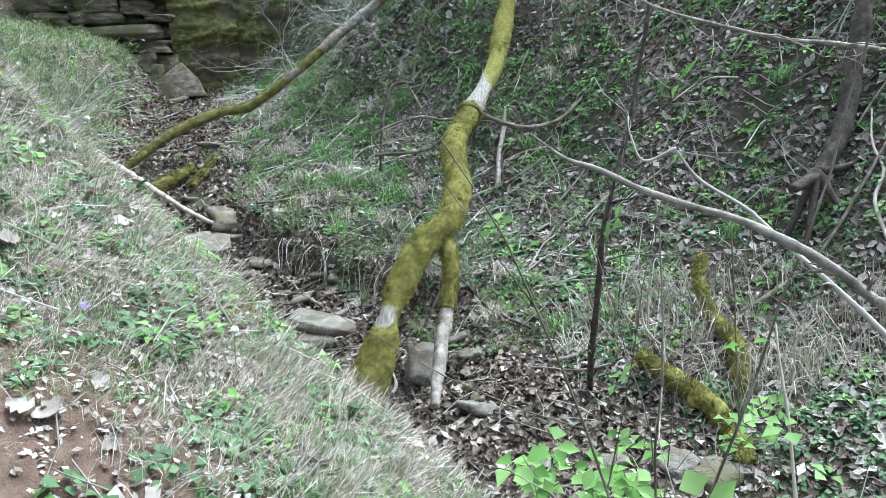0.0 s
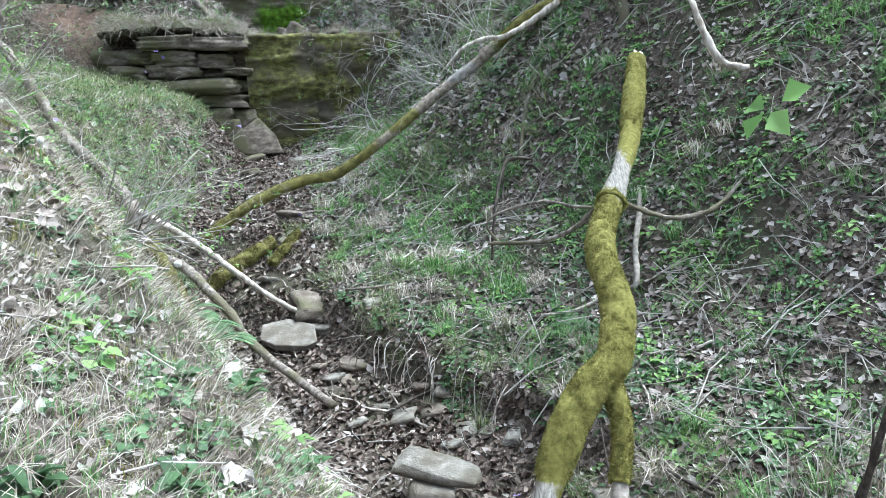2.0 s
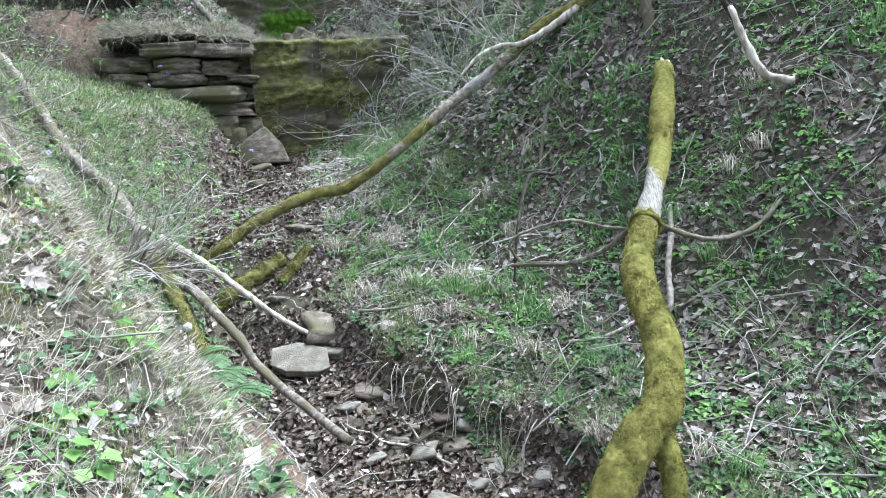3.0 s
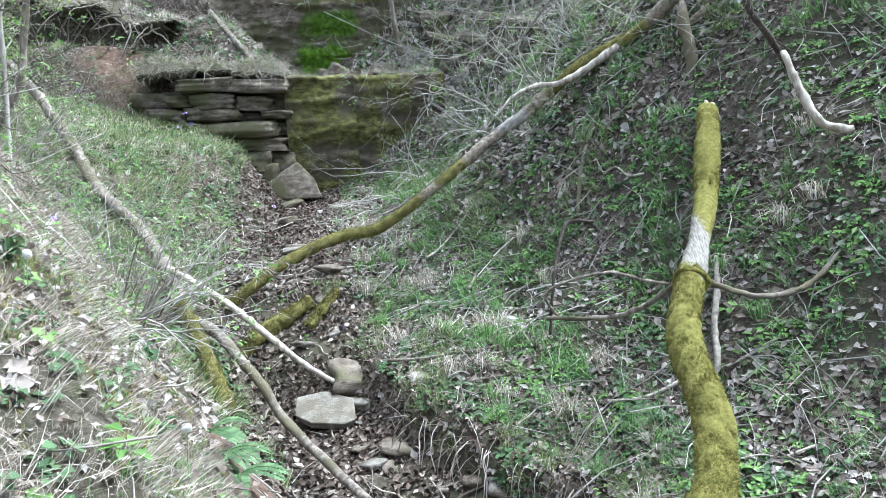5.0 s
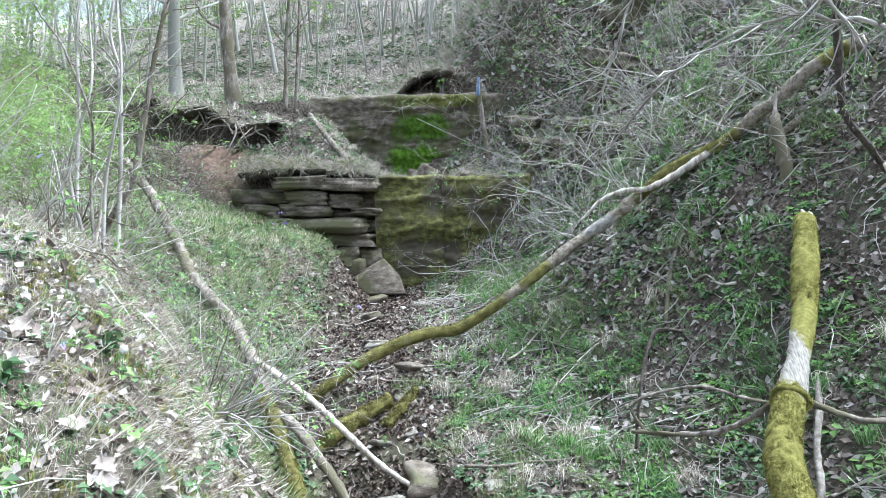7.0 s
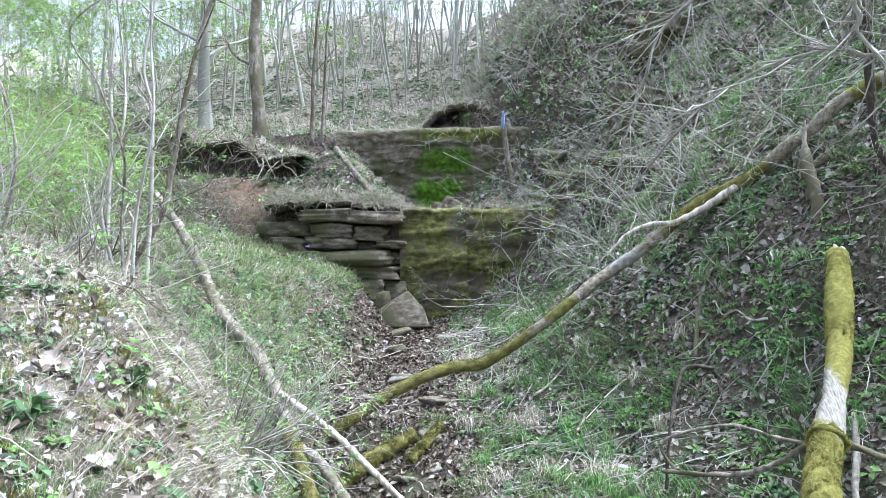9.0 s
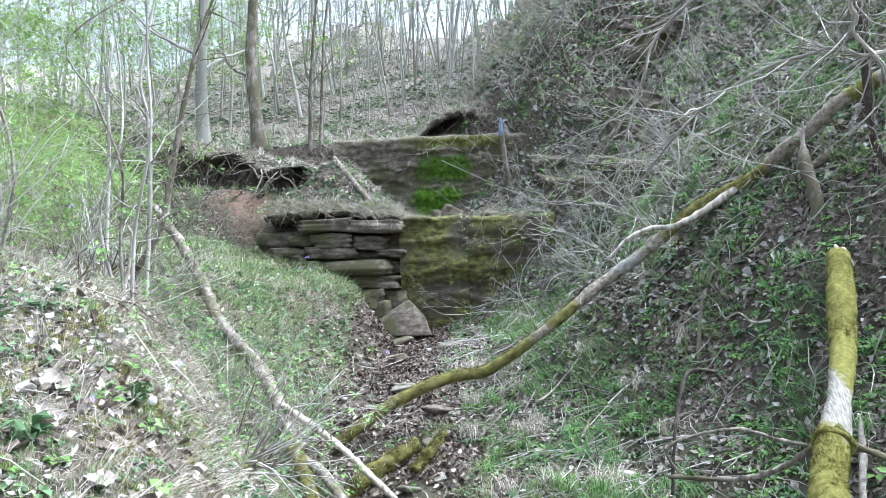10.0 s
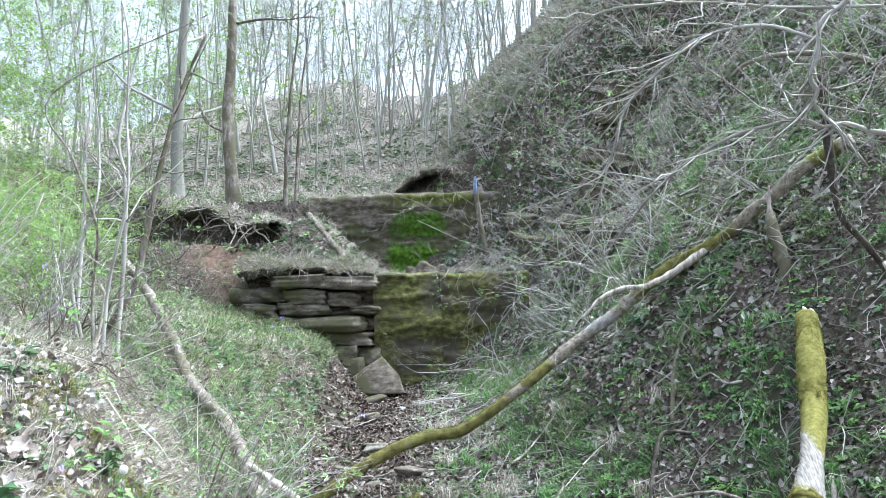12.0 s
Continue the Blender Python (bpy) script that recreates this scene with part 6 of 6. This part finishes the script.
# ---- the undercut bank below the tree ----
def overhang(name, front, back, deep, thick, seed, label, rise=0.1, n=36, share=1.0):
    """A ragged lip of earth: a front edge given as points, running back into the slope."""
    g = np.random.default_rng(seed)
    f = curve_points([(*q, 1.0) for q in front], max(4, n // len(front)))[:, :3]
    m = 7
    rows = []
    for side in (0, 1):
        for k in range(m):
            d = k / (m - 1)
            row = []
            for i, q in enumerate(f):
                ragged = 0.12 * noise.noise(Vector((i * 0.35, seed, side))) + 0.06 * noise.noise(Vector((i * 1.1, seed, 3 + side)))
                z = q[2] + rise * d - side * thick * (0.35 + 0.65 * d) * (1 + 0.5 * noise.noise(Vector((i * 0.5, d * 3, seed + 7))))
                z += 0.05 * noise.noise(Vector((i * 0.6, d * 4, seed + 2)))
                away = deep * d + (1 - d) * (ragged + 0.1 * side)
                row.append((q[0] + back[0] * away, q[1] + back[1] * away, z))
            rows.append(row)
    w = len(f)
    faces = [(k * w + i, k * w + i + 1, (k + 1) * w + i + 1, (k + 1) * w + i) for k in range(m - 1) for i in range(w - 1)]
    faces += [((m + k) * w + i, (m + k + 1) * w + i, (m + k + 1) * w + i + 1, (m + k) * w + i + 1) for k in range(m - 1) for i in range(w - 1)]
    faces += [(i + 1, i, m * w + i, m * w + i + 1) for i in range(w - 1)]
    sh = Shape()
    sh.add(np.concatenate([np.array(r) for r in rows]), faces)
    ob = thing(name, front[0], label, "earth")
    under(part("soil", sh, SOIL), ob)
    for tufts, mat, size, sd in ((int(90 * share), STRAW, (0.1, 0.3), 1), (60, OLIVE_GRASS, (0.07, 0.18), 2)):
        k = g.integers(0, w, tufts)
        d = g.random(tufts) ** 2
        at = np.array([np.array(rows[int(v * (m - 1))][c]) for c, v in zip(k, d)])
        up = np.array([(-back[0], -back[1], 0.0)] * tufts) * (1 - d[:, None]) + np.array((0, 0, 1.0)) * (d[:, None] + 0.15) + g.normal(0, 0.3, (tufts, 3))
        P, F = tuft_form(8, seed + sd, 1.1, 0.013)
        tuft_mesh = many(P, F, at, up, g.uniform(0, 6.28, tufts), g.uniform(*size, tufts))
        tuft_mesh.materials.append(mat)
        under(tagged(new("straw" if mat == STRAW else "grass", tuft_mesh), kind="stuff"), ob)
    return ob


edge_line = [(x, 14.62 - 0.15 * (x + 8) + 0.12 * math.sin(3 * x), float(height(x, 15.4 - 0.15 * (x + 8))) - 0.12 + 0.1 * math.sin(5 * x)) for x in np.linspace(-10.2, -7.1, 8)]
overhang("earth_lip", edge_line, (0.1, 1.0), 0.75, 0.3, 801, "undercut lip of dark earth matted with roots", 0.12)
roof_line = [tuple(at_fall(HIGH, a, z, -0.12)) for a, z in ((0.3, 4.72), (0.55, 5.0), (0.85, 5.14), (1.2, 5.2), (1.6, 5.1), (1.95, 4.85), (2.3, 4.6))]
overhang("earth_lip", roof_line, (-0.263, 0.965), 1.5, 0.25, 802, "mound of earth roofing a dark hollow above the fall", 0.35)
turf_line = [tuple(at_fall(LOW, a, z, o)) for a, z, o in ((-2.35, 2.98, 0.3), (-1.9, 3.0, 0.42), (-1.4, 3.02, 0.5), (-0.9, 2.99, 0.52), (-0.4, 2.94, 0.5), (0.0, 2.88, 0.4))]
overhang("earth_lip", turf_line, (-0.263, 0.965), 0.9, 0.16, 804, "grassy turf overhanging the layered rock", 0.06)
bank_line = [(-1.9, 7.2, -0.27), (-1.68, 6.9, -0.2), (-1.45, 6.62, -0.17), (-1.2, 6.42, -0.2), (-0.98, 6.26, -0.22), (-0.72, 6.05, -0.24), (-0.45, 5.82, -0.27)]
hanging = thing("roots", bank_line[2], "thin pale roots hanging from the undercut bank", "roots")
g = np.random.default_rng(309)
for i in range(26):
    k = g.uniform(0.3, 5.5)
    q = np.array(bank_line[int(k)]) + (np.array(bank_line[int(k) + 1]) - np.array(bank_line[int(k)])) * (k % 1) + (0.05, 0.06, 0.03)
    d, ln = np.array((g.normal(0, 0.3) - 0.5, -0.7, 0.1)), []
    for m in range(6):
        ln.append((*q, g.uniform(0.002, 0.0045)))
        d = d * 0.75 + g.normal(0, 0.2, 3) + (0.02, -0.04, -0.55)
        q = q + d / np.linalg.norm(d) * g.uniform(0.05, 0.085)
    s = Shape()
    tube(s, ln, 3, 5)
    under(part("root", s, (TWIG, BARE_WOOD, BARK)[i % 3]), hanging)
# dry brush in the lee of the leaning pole
g = np.random.default_rng(310)
for i in range(46):
    y = g.uniform(7.4, 12.6)
    x = float(np.interp(y, (7.4, 10.2, 12.6), (-4.0, -6.9, -9.0))) + g.uniform(-1.3, 0.5)
    shrub(on_ground(x, y), g, "grey dead brush lying down the bank", 5, g.uniform(0.5, 1.1), (BARK, TWIG, GREY_WOOD)[i % 3], (0.5, -0.5, 0.35), 0.03, group="dead brush under the pole", thick=0.006, side=3)
g = np.random.default_rng(306)
for i in range(6):
    r, a = g.uniform(4.5, 7.5), radians(g.uniform(34, 47))
    x, y = -0.75 - r * math.sin(a), 1.7 + r * math.cos(a)
    b = on_ground(x, y)
    h = g.uniform(1.6, 3.4)
    ln = [(b[0] + g.normal(0, 0.06) * k, b[1] + g.normal(0, 0.06) * k, b[2] - 0.05 + h * k / 5, 0.010 * (1.1 - k / 6)) for k in range(6)]
    twiggy("sapling", ln, TWIG if i % 2 else GREY_WOOD, 600 + i, "thin pale sapling among the brush", "sapling", 10, 0.5, 1, 0.2)

# ---- fallen sticks lying on the slopes and in the bed ----
g = np.random.default_rng(307)
for i in range(150):
    y = 4.2 + 10 * g.random() ** 1.2
    u = g.uniform(-0.7, 5.0) if i % 4 else g.uniform(-0.8, 0.8)
    x = float(np.interp(y, BED_Y, BED_X)) + u
    l, a = g.uniform(0.25, 1.3) * (0.6 if abs(u) < 0.8 else 1), g.uniform(0, 3.14)
    r = 0.004 + 0.011 * l * g.random()
    ln = []
    for k in range(5):
        v = k / 4 - 0.5
        px, py = x + l * v * math.cos(a) + g.normal(0, 0.03) * l, y + l * v * math.sin(a) + g.normal(0, 0.03) * l
        ln.append((px, py, float(height(px, py)) + r + 0.015 + 0.06 * abs(v) * l * (i % 3), r * (1.15 - 0.6 * k / 4)))
    tagged(limb("stick", ln, (GREY_WOOD, BARK, BARE_WOOD, DARK_BARK)[i % 4], None, 4, 6, 0.12, i, ("grey fallen stick lying on the leaves", "brown fallen stick on the slope", "bleached broken stick on the ground", "dark fallen stick among herbs")[i % 4], "stick"), group="fallen sticks")


# ---- single plants: leafy herbs and grass clumps ----
g = np.random.default_rng(308)


def plant(name, form, material, label, category, group, size):
    P, F = [tuple(np.array(q) * size) for q in form[0]] + [(0, 0, 0)], list(form[1])
    if name == "herb":
        F += [(len(P) - 1, b, b + 1) for b in range(0, len(P) - 1, 4)]
    sh = Shape()
    sh.add(P, F)
    return tagged(part(name, sh, material), label, category, group)


herb_kinds = [plant("herb", herb_form(11, 701, 0.3, 0.7), HERB, "leafy green herb growing on the bank", "plant", "leafy herbs", 0.065), plant("herb", herb_form(9, 702, 0.36, 0.5), BRIGHT_LEAF, "bright green broad-leaved herb among dead leaves", "plant", "leafy herbs", 0.055),
              plant("herb", herb_form(14, 703, 0.22, 1.0), HERB, "upright green herb in the leaf litter", "plant", "leafy herbs", 0.075)]
clump_kinds = [plant("grass_clump", tuft_form(60, 711, 0.9, 0.012, 0.16), GRASS, "arching clump of green grass at the slope's foot", "grass", "grass clumps", 0.24), plant("grass_clump", tuft_form(60, 712, 1.1, 0.009, 0.16), STRAW, "clump of dead pale grass on the slope", "grass", "grass clumps", 0.28)]


def set_plant(kind, x, y, first):
    m = Matrix.Translation((x, y, float(height(x, y)) - 0.01)) @ pose(0, 0, 0, g.uniform(-14, 14), g.uniform(-14, 14), g.uniform(0, 360))
    if first:
        kind.matrix_world = m
    else:
        copy_thing(kind, m)


for i in range(150):
    if i % 2:
        along, u = g.uniform(-3.2, 1.2), g.uniform(-3.4, -1.75)
        x, y = -0.2 - 0.6 * along + 0.8 * u, 4.76 + 0.8 * along + 0.6 * u
    else:
        y = g.uniform(4.4, 10)
        x = float(np.interp(y, BED_Y, BED_X)) + g.uniform(0.9, 4)
    set_plant(herb_kinds[i % 3], x, y, i < 3)
for i in range(70):
    y = g.uniform(4.6, 11)
    x = float(np.interp(y, BED_Y, BED_X)) + (g.uniform(0.7, 1.5) if i % 3 else g.uniform(1.5, 4.0))
    set_plant(clump_kinds[i % 2], x, y, i < 2)


# ---- violets and seed heads in the grass ----
for i in range(26):
    along, u = g.uniform(-3.0, 0.9), g.uniform(-3.0, -1.85)
    x, y = -0.2 - 0.6 * along + 0.8 * u, 4.76 + 0.8 * along + 0.6 * u
    z = float(height(x, y))
    seedy = i >= 20
    h = g.uniform(0.1, 0.17) if seedy else g.uniform(0.03, 0.06)
    t = thing("dandelion" if seedy else "violet", (x, y, z), "pale round seed head on a thin stalk in the grass" if seedy else "small violet flower in the short grass", "flower", "seed heads" if seedy else "violets")
    limb("stalk", ((x, y, z - 0.01, 0.0016), (x + 0.004, y, z + h * 0.5, 0.0014), (x + 0.01, y + 0.003, z + h, 0.0012)), GRASS, t, 3, 5, 0, i)
    if seedy:
        sh = rock(0.013, 0.013, 0.013, 900 + i, 4, 0.0, 0.12)
        ob = under(part("seed_head", sh, SEED), t)
        ob.location = (x + 0.01, y + 0.003, z + h + 0.008)
    else:
        P, F = herb_form(5, 950 + i, 0.42, 0.05)
        sh = Shape()
        sh.add(np.array(P) * 0.014, F)
        ob = under(tagged(part("petals", sh, VIOLET), kind="stuff"), t)
        ob.matrix_local = pose(x + 0.01, y + 0.003, z + h, g.uniform(20, 70), 0, g.uniform(0, 360))
